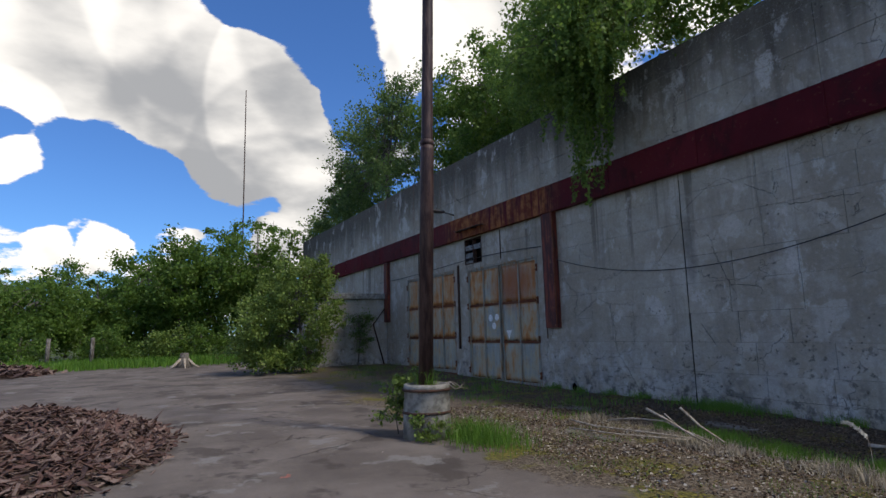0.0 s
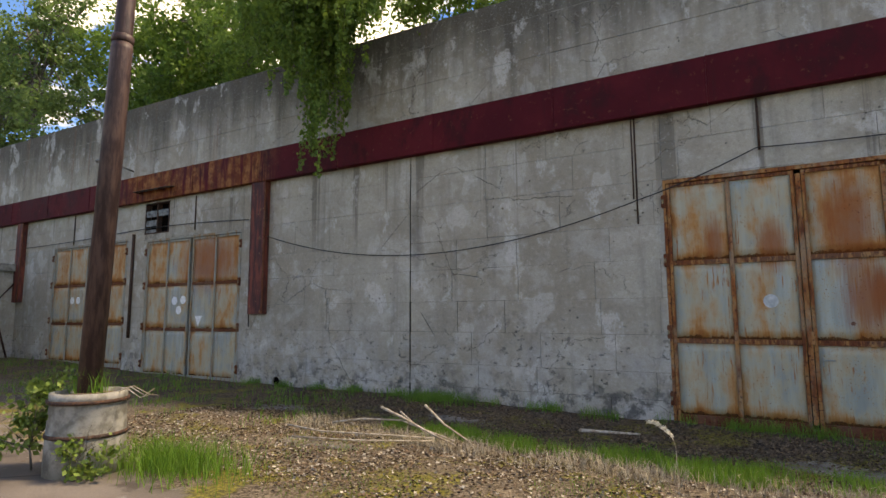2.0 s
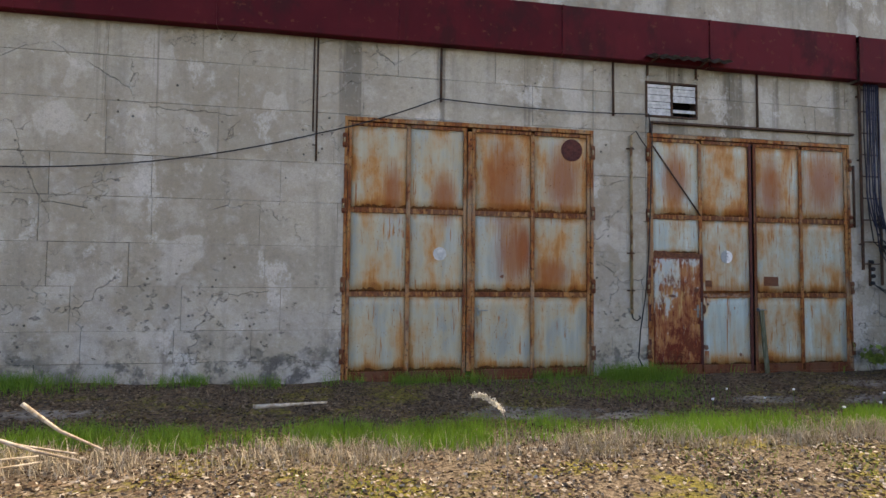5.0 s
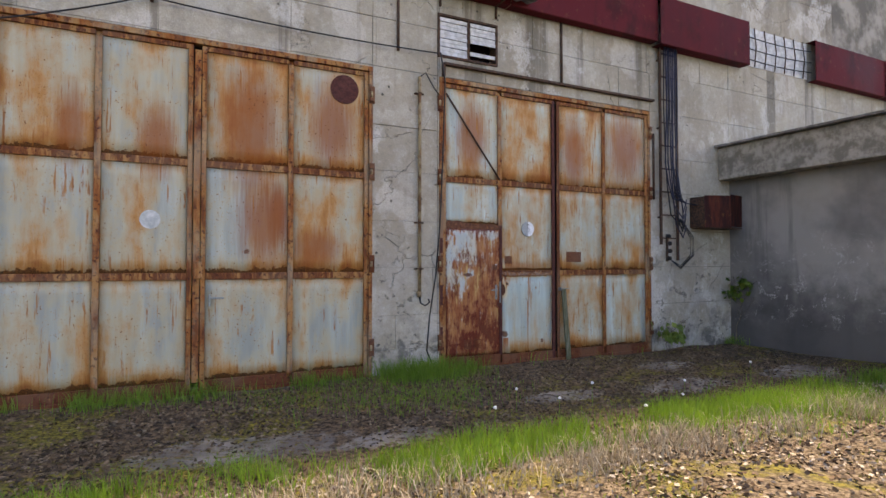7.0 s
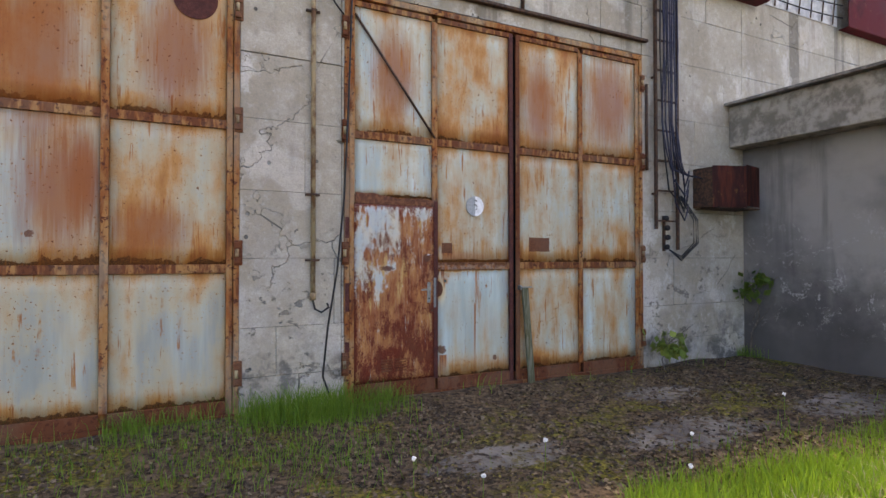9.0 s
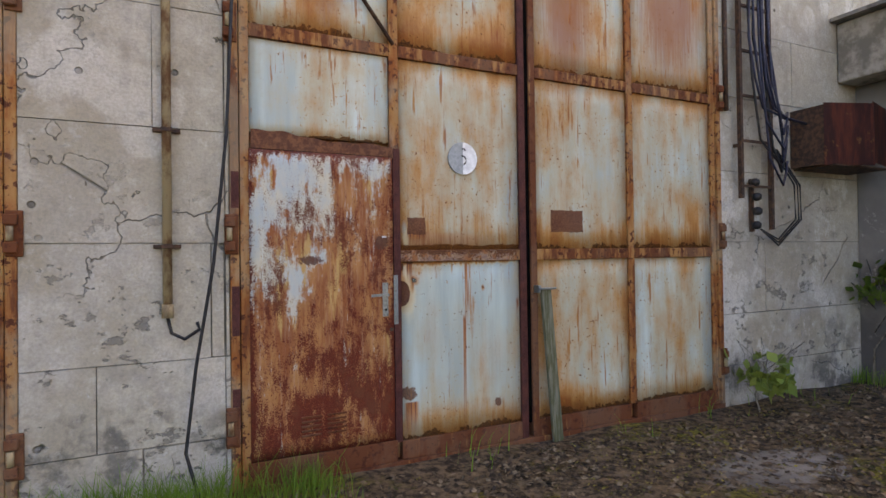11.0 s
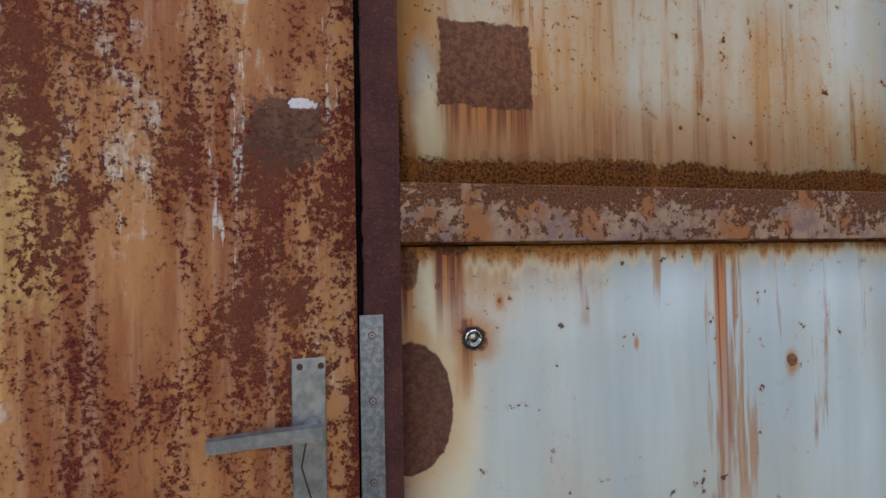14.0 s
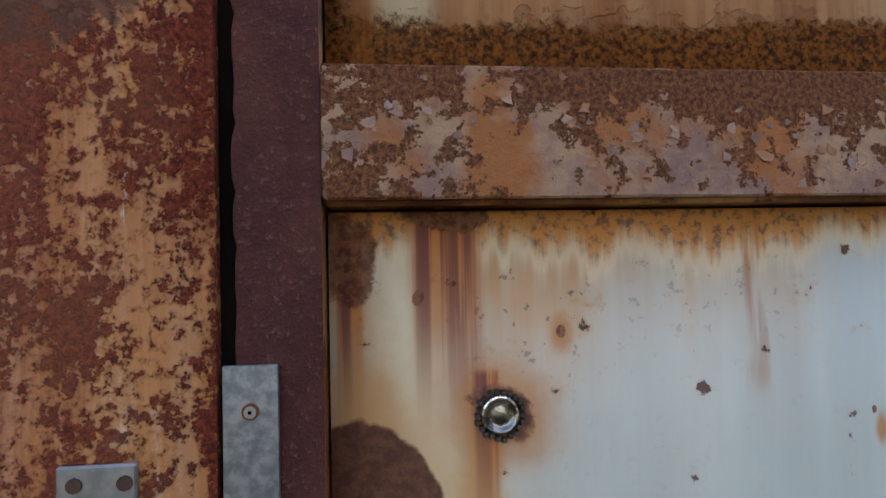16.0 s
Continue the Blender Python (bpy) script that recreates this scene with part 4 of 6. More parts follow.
def roof_and_sides():
    solid("roof", boxes((WALL_X[0], WALL_X[1], WALL_Y + 0.41, 34, 8.0, 8.35)), PANEL_ROOF, "flat earth-covered hangar roof", "roof", "", "structure")
    bm = boxes((WALL_X[0], WALL_X[0] + 0.4, WALL_Y + 0.41, 34, -0.8, 7.99), (WALL_X[1] - 0.4, WALL_X[1], WALL_Y + 0.41, 34, -0.8, 7.99), (WALL_X[0] + 0.41, WALL_X[1] - 0.41, 33.6, 34, -0.8, 7.99))
    solid("wall_back", bm, CONCRETE, "plain concrete walls at the sides and back of the hangar", "wall", "", "structure")
    bm = bmesh.new()
    x = WALL_X[0]
    while x < 20:
        b = min(x + 4.0, 20)
        tube(bm, [(x, WALL_Y + 0.1, wall_top(x) + 0.015), (b, WALL_Y + 0.1, wall_top(b) + 0.015)], 0.055, 0.055, 6)
        x = b
    solid("parapet_cap", bm, PANEL_ROOF, "dark felt edge along the top of the wall", "trim", "", "structure")


def steel_band():
    """Sheet-steel duct along the wall, in lengths; one length has lost its cover."""
    duct = thing("cable_duct", "dark maroon painted sheet-steel cable duct along the wall", "cable duct", (0, 0, 0))
    z0, z1, y = 5.55, 6.46, 12.24
    x, k = -47.4, 0
    pick = random.Random(2)
    while x < 28:
        b = x + 2.95
        if x < 6.03 < b + 1.4:
            b = 6.03
        if abs(x - 6.03) < 0.01:
            b = 8.6
        if abs(x - 8.6) < 0.01:
            x = 10.95
            b = x + 2.9
        d = pick.uniform(-0.012, 0.012) - (0.05 if 6.0 < x < 8.0 else 0)
        bm = bmesh.new()
        fold = [(FACE_Y, z1 + d - 0.004), (y + d + 0.01, z1 + d), (y + d, z1 + d - 0.012), (y + d - 0.004, (z0 + z1) / 2), (y + d, z0 + d + 0.012), (y + d + 0.01, z0 + d), (FACE_Y - 0.02, z0 + d)]
        ends = [[bm.verts.new((xx, p, q)) for p, q in fold] for xx in (x + 0.001, b - 0.001)]
        for k in range(len(fold) - 1):
            bm.faces.new((ends[0][k], ends[1][k], ends[1][k + 1], ends[0][k + 1]))
        bmesh.ops.recalc_face_normals(bm, faces=bm.faces)
        part("seam", boxes((x + 0.002, x + 0.03, y + d - 0.016, y + d - 0.005, z0 + d - 0.004, z1 + d + 0.004)), BAND, duct)
        part("cover", bm, BAND, duct)
        x = b
    for i in range(7):
        bx = 8.72 + i * 0.34
        part("bracket", tube(bmesh.new(), [(bx, 12.40, 5.6), (bx, 12.36, 6.0), (bx, 12.40, 6.42)], 0.014, 0.014, 6), OLD_IRON, duct)
    for zz in (5.72, 5.95, 6.2):
        part("cable", tube(bmesh.new(), arc((8.5, 12.35, zz), (11.0, 12.35, zz + 0.03), 0.05, 6), 0.012, 0.012, 6), BLACK, duct)
    part("back_plate", boxes((8.6, 10.95, 12.425, 12.434, 5.6, 6.42)), SHUTTER, duct, "pale back sheet where the cover is missing")


def drop_ducts():
    for x0, x1, z0 in ((-15.2, -14.6, 1.76), (-29.15, -28.65, 2.3)):
        d = thing("drop_duct", "red-brown rusted sheet-steel drop duct on the wall", "cable duct", (x0, 0, z0))
        w = x1 - x0
        part("casing", boxes((0, w, 12.26, FACE_Y - 0.006, 0, 5.54 - z0), bevel=0.006), DUCT, d)
        part("flange", boxes((w - 0.05, w + 0.015, 12.245, 12.259, 0.0, 5.54 - z0)), RAIL_B, d)
        part("end_rod", tube(bmesh.new(), [(-0.07, 12.38, -0.35), (-0.07, 12.38, 2.7), (0.0, 12.34, 2.9)], 0.016, 0.016, 6), OLD_IRON, d)


def panel_bm(x0, x1, z0, z1, y, dent, seed, nx=7, nz=9):
    """A slightly buckled steel sheet with a turned-back rim."""
    bm = bmesh.new()
    uvl = bm.loops.layers.uv.new("UVMap")
    r = random.Random(seed)
    ph = [r.uniform(0, 6.3) for _ in range(4)]
    grid = []
    for j in range(nz):
        row = []
        for i in range(nx):
            u, v = i / (nx - 1), j / (nz - 1)
            bulge = dent * math.sin(math.pi * u) * math.sin(math.pi * v) * (0.6 * math.sin(3 * u + ph[0]) + 0.5 * math.sin(4 * v + ph[1] + 2 * u))
            row.append((bm.verts.new((x0 + (x1 - x0) * u, y + bulge, z0 + (z1 - z0) * v)), u, v))
        grid.append(row)
    for j in range(nz - 1):
        for i in range(nx - 1):
            q = (grid[j][i], grid[j][i + 1], grid[j + 1][i + 1], grid[j + 1][i])
            f = bm.faces.new([p[0] for p in q])
            f.smooth = True
            for loop, p in zip(f.loops, q):
                loop[uvl].uv = (p[1], p[2])
    rim = [grid[0][i] for i in range(nx)] + [grid[j][-1] for j in range(1, nz)] + [grid[-1][i] for i in range(nx - 2, -1, -1)] + [grid[j][0] for j in range(nz - 2, 0, -1)]
    back = [bm.verts.new(p[0].co + Vector((0, 0.02, 0))) for p in rim]
    for i in range(len(rim)):
        k = (i + 1) % len(rim)
        f = bm.faces.new((rim[k][0], rim[i][0], back[i], back[k]))
        for loop, p in zip(f.loops, (rim[k], rim[i], rim[i], rim[k])):
            loop[uvl].uv = (p[1], p[2])
    return bm


def hinge(parent, x, z, mat):
    h = part("hinge", boxes((x - 0.03, x + 0.05, 12.418, 12.436, z - 0.12, z + 0.13), bevel=0.004), mat, parent, "rusted strap hinge")
    for a, b in ((-0.1, -0.04), (0.05, 0.11)):
        part("knuckle", boxes((x - 0.035, x + 0.03, 12.385, 12.4175, z + a, z + b), bevel=0.006), mat, h)
    part("hinge_pin", tube(bmesh.new(), [(x - 0.005, 12.398, z - 0.035), (x - 0.005, 12.398, z + 0.045)], 0.017, 0.017, 10), YELLOW_PIPE, h)


def gate(label, x0, x1, z0, z1, cols, meet, zrails, panel_mat, rail_mat, skip=None, y=12.46):
    """A pair of framed steel leaves: cols are the middle stiles, meet the two meeting stiles, zrails the rails."""
    g = thing("double_gate", label, "gate", (0, 0, 0))
    part("frame_top", boxes((x0, x1, y - 0.03, y + 0.1, z1 - 0.07, z1), bevel=0.004), rail_mat, g)
    part("frame_side", boxes((x0, x0 + 0.055, y - 0.03, y + 0.1, z0, z1 - 0.0705), bevel=0.004), rail_mat, g)
    part("frame_side", boxes((x1 - 0.055, x1, y - 0.03, y + 0.1, z0, z1 - 0.0705), bevel=0.004), rail_mat, g)
    part("threshold", boxes((x0, x1, FACE_Y - 0.012, y + 0.1, z0 - 0.16, z0 + 0.029), bevel=0.003), RAIL_B, g)
    a, b = x0 + 0.062, x1 - 0.062
    lo, hi = z0 + 0.03, z1 - 0.085
    for k, (la, lb, col) in enumerate(((a, meet[0], cols[0]), (meet[1], b, cols[1]))):
        leaf = part("gate_leaf", boxes((la + 0.01, lb - 0.01, y + 0.052, y + 0.07, lo, hi)), rail_mat, g)
        sw = 0.058
        for s in (la, lb - sw):
            part("stile", boxes((s, s + sw, y - 0.012, y + 0.05, lo, hi), bevel=0.003), JAMB if skip and k == 0 and s > la else RAIL_B if skip and k == 1 and s == la else rail_mat, leaf)
        part("stile", boxes((col - 0.035, col + 0.035, y - 0.008, y + 0.05, lo + 0.13, hi - 0.065), bevel=0.003), rail_mat, leaf)
        levels = [lo, *zrails, hi]
        for i, zr in enumerate(levels):
            r0, r1 = ((zr, zr + 0.13) if i == 0 else (zr - 0.06, zr) if i == len(levels) - 1 else (zr - 0.045, zr + 0.04))
            for s0, s1 in ((la + sw + 0.001, col - 0.036), (col + 0.036, lb - sw - 0.001)):
                if skip and skip(s0, s1, r0, r1):
                    continue
                part("rail", boxes((s0, s1, y - 0.010, y + 0.05, r0, r1), bevel=0.003), RAIL_M if rail_mat is RAIL_A and i else RAIL_B if 0 < i < len(levels) - 1 or rail_mat is RAIL_A else rail_mat, leaf)
        for c, (s0, s1) in enumerate(((la + sw + 0.002, col - 0.037), (col + 0.037, lb - sw - 0.002))):
            for i in range(len(levels) - 1):
                p0 = levels[i] + (0.132 if i == 0 else 0.042)
                p1 = levels[i + 1] - (0.062 if i == len(levels) - 2 else 0.047)
                if skip and skip(s0, s1, p0, p1):
                    continue
                part("panel", panel_bm(s0, s1, p0, p1, y + 0.012, 0.010, hash((round(s0 * 9), i, k)) % 999), panel_mat, leaf)
        for zh in (z0 + 0.42, z0 + 1.62, z0 + 2.95, z1 - 0.42):
            hinge(g, x0 if k == 0 else x1 - 0.02, zh, RAIL_B)
    return g


def gates():
    g1 = gate("blue-grey and ochre rusted steel double gate, shut", *GATE_1, (-2.93, -0.68), (-1.90, -1.80), (1.23, 2.66), GATE_A, RAIL_A)
    bm = boxes((-1.89, -1.81, 12.425, 12.447, -0.1, 4.1), (-1.88, -1.78, 12.40, 12.424, 1.2, 1.42), bevel=0.004)
    part("cover_strip", bm, RAIL_A, g1)
    part("gate_handle", boxes((-1.70, -1.52, 12.385, 12.40, 0.94, 0.965), (-1.70, -1.675, 12.40, 12.449, 0.85, 1.0), bevel=0.003), ALU, g1, "grey lever handle")
    part("repair_disc", disc_y(bmesh.new(), 0.07, 12.458, 12.468, 3.87, 0.205), JAMB, g1, "round dark rust-red plate")
    part("number_disc", disc_y(bmesh.new(), -2.37, 12.4585, 12.468, 1.93, 0.115), plain("faded_white_disc", (0.33, 0.37, 0.38), (0.62, 0.64, 0.64), 6, 0.6), g1, "faded round white mark")

    def wicket_gap(s0, s1, r0, r1):
        return s1 < 2.75 and r0 < 1.9

    g2 = gate("ochre rusted steel double gate with a wicket door, shut", *GATE_2, (2.664, 4.87), (3.768, 3.812), (1.237, 2.70), GATE_B, RAIL_A, wicket_gap)
    part("panel", panel_bm(1.684, 2.627, 2.035, 2.653, 12.471, 0.008, 5), GATE_B, g2)
    part("wicket_header", wavy_header(), plain("bare_brown_steel", (0.10, 0.038, 0.024), (0.19, 0.075, 0.04), 30, 0.9), g2, "bare brown strip above the wicket door")
    part("wicket_jamb", ragged_jamb(), JAMB, g2, "dark scaled rust jamb")
    # a black sheet closes the slit beside the door and paints its shade
    part("door_gap_shade", boxes((2.6412, 2.6515, 12.4496, 12.4512, -0.06, 1.93)), SHADE_BLACK, g2, "black sheet for the shade in the gap beside the wicket door")
    part("wicket_sill", boxes((1.66, 2.66, 12.44, 12.52, -0.21, -0.06), bevel=0.004), RAIL_B, g2)
    part("near_rail", boxes((2.7005, 3.672, 12.4430, 12.4485, 1.1950, 1.2755), bevel=0.0014), FLAKING, g2, "blistered brown middle rail")
    tagged(part("paint_flake", paint_flakes(), FLAKE, g2), "curled pinkish flakes of old paint", kind="stuff")
    # black strip added between the leaves in place of the gap's own shade
    part("leaf_gap_shade", boxes((3.772, 3.808, 12.462, 12.50, -0.1, 4.15)), SHADE_BLACK, g2, "black strip for the shade in the gap between the leaves")
    d = tube(bmesh.new(), [(1.68, 12.442, 4.03), (2.66, 12.442, 2.74)], 0.014, 0.014, 6)
    part("brace", d, OLD_IRON, g2)
    for za, zb in ((0.75, 1.06), (1.55, 1.78), (0.16, 0.42)):
        part("jamb_patch", boxes((1.568, 1.614, 12.4265, 12.4295, za, zb)), JAMB, g2, "flaked dark rust on the frame")
    sign = part("number_disc", disc_y(bmesh.new(), 3.215, 12.4560, 12.468, 1.965, 0.122, 40), plain("grey_disc", (0.25, 0.285, 0.295), (0.33, 0.36, 0.37), 30, 0.45), g2, "round grey and white number mark")
    bm = bmesh.new()
    ring = [bm.verts.new((3.215 + 0.121 * math.sin(t), 12.4552, 1.965 + 0.121 * math.cos(t))) for i, t in enumerate(np.linspace(0.0, math.pi, 21))]
    bm.faces.new(ring)
    part("white_half", bm, WHITE, sign, "white half of the mark")
    bm = bmesh.new()
    for arm in (((-0.008, 0.070), (0.010, 0.074), (0.020, 0.058)), ((-0.012, 0.020), (0.012, 0.014), (0.026, -0.008)), ((0.026, -0.016), (0.020, -0.034), (0.006, -0.046))):
        tube(bm, [(3.215 + dx, 12.4545, 1.965 + dz) for dx, dz in arm], 0.0055, 0.0055, 5)
    part("figure", bm, plain("black_numeral", (0.03, 0.03, 0.03), (0.06, 0.06, 0.06), 30, 0.6), sign)
    wicket()
    return g1, g2


def ragged_jamb():
    """The near jamb, its edge along the gap eaten by rust, and the far jamb."""
    bm = boxes((1.645, 1.667, 12.452, 12.51, -0.08, 1.95), bevel=0.0008)
    pick = random.Random(8)
    prev, wander = None, 0.0
    for i in range(261):
        z = -0.08 + 2.08 * i / 260
        wander = 0.8 * wander + pick.uniform(-0.0007, 0.0007)
        x = 2.6492 + wander + (0.0014 if pick.random() < 0.08 else 0.0)
        row = [bm.verts.new(p) for p in ((x, 12.4490, z), (x + 0.0004, 12.4452, z), (x + 0.0016, 12.4445, z), (2.7000, 12.4445, z))]
        if prev:
            for k in range(3):
                bm.faces.new((prev[k], prev[k + 1], row[k + 1], row[k]))
        prev = row
    bmesh.ops.recalc_face_normals(bm, faces=bm.faces)
    return bm


def paint_flakes():
    """Curled chips of old paint that still cling to the near rail."""
    bm = bmesh.new()
    pick = random.Random(17)
    for i in range(150):
        u = pick.random()
        cx = 2.715 + 0.93 * u
        cz = 1.232 + 0.014 * math.sin(9 * u + 1) + pick.gauss(0, 0.011)
        r = pick.uniform(0.0012, 0.0042)
        if not 1.198 < cz < 1.270:
            continue
        lift, turn = pick.uniform(0.0002, 0.0016), pick.uniform(0, 6.3)
        n = pick.randint(5, 8)
        ring = []
        for k in range(n):
            a, q = 2 * math.pi * k / n, r * pick.uniform(0.35, 1.4)
            ring.append((cx + q * 1.3 * math.cos(a), 12.4424 - max(0.0, lift * math.cos(a - turn)) * q / r, cz + q * math.sin(a)))
        front = [bm.verts.new(p) for p in ring]
        back = [bm.verts.new((p[0], p[1] + 0.0004, p[2])) for p in ring]
        bm.faces.new(front)
        for k in range(n):
            bm.faces.new((front[(k + 1) % n], front[k], back[k], back[(k + 1) % n]))
    bmesh.ops.recalc_face_normals(bm, faces=bm.faces)
    return bm


def wavy_header():
    bm = bmesh.new()
    prev = None
    for i in range(41):
        u = i / 40
        x = 1.69 + 0.955 * u
        top = 2.055 - 0.055 * u + 0.012 * math.sin(9 * u) + 0.006 * math.sin(31 * u + 1)
        col = [bm.verts.new((x, 12.4485, z)) for z in (1.938, top)] + [bm.verts.new((x, 12.4685, z)) for z in (1.938, top)]
        if prev:
            for a, b in ((0, 1), (2, 0), (1, 3)):
                bm.faces.new((prev[a], col[a], col[b], prev[b]))
        prev = col
    bmesh.ops.recalc_face_normals(bm, faces=bm.faces)
    return bm


def wicket():
    d = thing("wicket_door", "rust-streaked steel wicket door with a grey lever handle, shut", "door", (0, 0, 0))
    part("door_sheet", panel_bm(1.676, 2.6410, -0.055, 1.932, 12.4405, 0.0015, 11, 12, 24), WICKET, d)
    part("door_core", boxes((1.682, 2.6390, 12.4625, 12.50, -0.05, 1.925)), JAMB, d)
    plate = part("lock_plate", boxes((2.558, 2.600, 12.4355, 12.4395, 0.815, 1.051), bevel=0.0012), ALU, d, "dull aluminium lock plate")
    for cx, cz in ((2.568, 1.041), (2.594, 1.041), (2.568, 0.826), (2.594, 0.826)):
        part("screw", disc_y(bmesh.new(), cx, 12.4342, 12.4356, cz, 0.0042, 10), OLD_IRON, plate)
    part("keyhole", disc_y(bmesh.new(), 2.582, 12.4344, 12.4356, 0.862, 0.009, 14), SHADE_BLACK, plate)
    bm = bmesh.new()
    tube(bm, [(2.582, 12.440, 0.968), (2.582, 12.405, 0.968)], 0.0105, 0.0105, 12)
    lever = bmesh.new()
    prev = None
    for i in range(9):
        u = i / 8
        x, z, hh = 2.592 - 0.128 * u, 0.968 - 0.004 * u * u, 0.0105 - 0.0015 * u
        ring = [lever.verts.new((x, yy, zz)) for yy, zz in ((12.403, z - hh), (12.392, z - hh * 0.8), (12.392, z + hh * 0.8), (12.403, z + hh))]
        if prev:
            for a in range(4):
                lever.faces.new((prev[a], prev[(a + 1) % 4], ring[(a + 1) % 4], ring[a]))
        else:
            lever.faces.new(ring)
        prev = ring
    lever.faces.new(prev[::-1])
    bmesh.ops.recalc_face_normals(lever, faces=lever.faces)
    h = part("lever", lever, ALU, plate, "dull aluminium lever")
    part("spindle", bm, ALU, plate)
    bm = tube(bmesh.new(), [(2.575, 12.403, 0.965), (2.568, 12.398, 0.93), (2.58, 12.404, 0.885), (2.592, 12.412, 0.85), (2.60, 12.425, 0.78), (2.61, 12.43, 0.70)], 0.0011, 0.0011, 5)
    part("key_wire", bm, OLD_IRON, d)
    part("seal_tag", disc_y(bmesh.new(), 2.622, 12.4305, 12.4395, 0.722, 0.013, 16), OLD_IRON, d, "round grey seal tag")
    for row in range(2):
        for i in range(5):
            part("louvre", boxes((1.99 + row * 0.17, 2.12 + row * 0.17, 12.427, 12.4395, 0.06 + i * 0.03, 0.072 + i * 0.03), bevel=0.002), RAIL_B, d)
    s = thing("strike_plate", "long galvanised strike plate screwed to the dark jamb", "strike plate", (2.6440, 12.4405, 0.755))
    part("plate", boxes((0.0, 0.0310, 0, 0.0032, 0, 0.346), bevel=0.0006), GALV, s)
    for z in (0.022, 0.13, 0.235, 0.32):
        rivet = part("rivet", disc_y(bmesh.new(), 0.0155, -0.0014, 0.0002, z, 0.0048, 16), RAIL_B, s)
        part("head", disc_y(bmesh.new(), 0.0155, -0.0022, -0.0015, z, 0.0034, 16), ALU, rivet, "dull grey rivet head")
        part("bore", disc_y(bmesh.new(), 0.0155, -0.0026, -0.0023, z, 0.0011, 10), SHADE_BLACK, rivet)
    b = thing("peephole_plug", "small round glass plug in a jagged hole in the sheet", "plug", (2.808, 12.4695, 1.0590))
    bm = bmesh.new()
    lathe(bm, [(0.0002, 0.0030), (0.0050, 0.0026), (0.0086, 0.0012), (0.0092, 0.0030), (0.0122, 0.0042), (0.0136, 0.0005)], 28)
    bmesh.ops.transform(bm, verts=bm.verts, matrix=Matrix.Rotation(radians(90), 4, "X"))
    bmesh.ops.recalc_face_normals(bm, faces=bm.faces)
    # bright patches in the lens colour paint reflections on dark grey glass
    part("lens", bm, plain("glass_lens_painted_glints", (0.16, 0.18, 0.18), (0.72, 0.74, 0.72), 55, 0.10, 0.95, 0.0015, cut=(0.44, 0.56)), b, "shiny glass lens")
    bm = bmesh.new()
    for i in range(22):
        t = i / 22 * 2 * math.pi
        r = 0.0142 + 0.0016 * ((i * 7) % 5) / 4
        box(bm, r * math.cos(t) - 0.0014, r * math.cos(t) + 0.0014, -0.0046, 0.0004, r * math.sin(t) - 0.0014, r * math.sin(t) + 0.0014)
    part("torn_rim", bm, PIT_MAT, b, "torn dark rim")


PIT_MAT = plain("torn_steel_edge", (0.02, 0.016, 0.014), (0.07, 0.05, 0.04), 200, 0.7)


def far_gates():
    g3 = gate("pale grey and ochre rusted steel double gate beside the drop duct", *GATE_3, (-19.25, -16.9), (-18.12, -18.0), (1.30, 2.72), GATE_C, FAR_STILE)
    for dx, dz in ((-0.25, 0.0), (0.18, 0.02), (-0.02, -0.3)):
        part("number_disc", disc_y(bmesh.new(), -18.55 + dx, 12.4565, 12.468, 2.2 + dz, 0.13, 20), WHITE, g3, "faded round white mark")
    bm = bmesh.new()
    bm.faces.new([bm.verts.new(p) for p in ((-17.75, 12.4553, 1.72), (-17.58, 12.4553, 1.40), (-17.41, 12.4553, 1.72))])
    part("notice", bm, WHITE, g3, "small white triangular notice")
    g4 = gate("pale grey and ochre rusted steel double gate beside the shed", *GATE_4, (-25.2, -22.7), (-24.0, -23.88), (1.45, 2.85), GATE_C, FAR_STILE)
    for dx in (-0.3, 0.1):
        part("number_disc", disc_y(bmesh.new(), -24.6 + dx, 12.4565, 12.468, 2.3, 0.13, 20), WHITE, g4, "faded round white mark")


def sheds():
    # low annexe at the near end: rendered wall with a concrete roof slab that juts out
    s = thing("side_annexe", "low grey rendered annexe with a jutting concrete roof slab", "annexe", (0, 0, 0))
    bm = bmesh.new()
    box(bm, 8.24, 20.0, 2.0, FACE_Y - 0.006, -0.8, 3.08)
    part("annexe_wall", bm, RENDERED, s, "grey mould-blackened rendered wall")
    part("roof_slab", boxes((7.9, 20.3, 1.6, FACE_Y - 0.008, 3.085, 3.74), bevel=0.012), BARREL, s, "grey concrete roof slab")
    part("roof_sheet", boxes((7.78, 20.3, 1.5, FACE_Y - 0.01, 3.745, 3.785)), TIN, s, "dark tin sheet on the slab")
    # small shed at the far end
    f = thing("small_shed", "small pale concrete shed against the wall, door ajar", "shed", (0, 0, 0))
    part("shed_wall", boxes((-33.5, -29.15, 8.6, FACE_Y - 0.006, -0.5, 3.55), bevel=0.02), CONCRETE, f)
    part("shed_roof", boxes((-33.7, -29.0, 8.4, FACE_Y - 0.008, 3.555, 3.86), bevel=0.02), BARREL, f)
    part("shed_door", boxes((-31.2, -30.3, 8.55, 8.597, 0.1, 2.15)), DUCT, f, "rusty brown shed door")
    part("pipe_rail", tube(bmesh.new(), [(-29.05, 12.2, 0.1), (-29.05, 11.6, 2.2), (-29.05, 12.3, 3.1)], 0.04, 0.04, 6), OLD_IRON, f)


main_wall()
roof_and_sides()
steel_band()
drop_ducts()
g1, g2 = gates()
far_gates()
sheds()


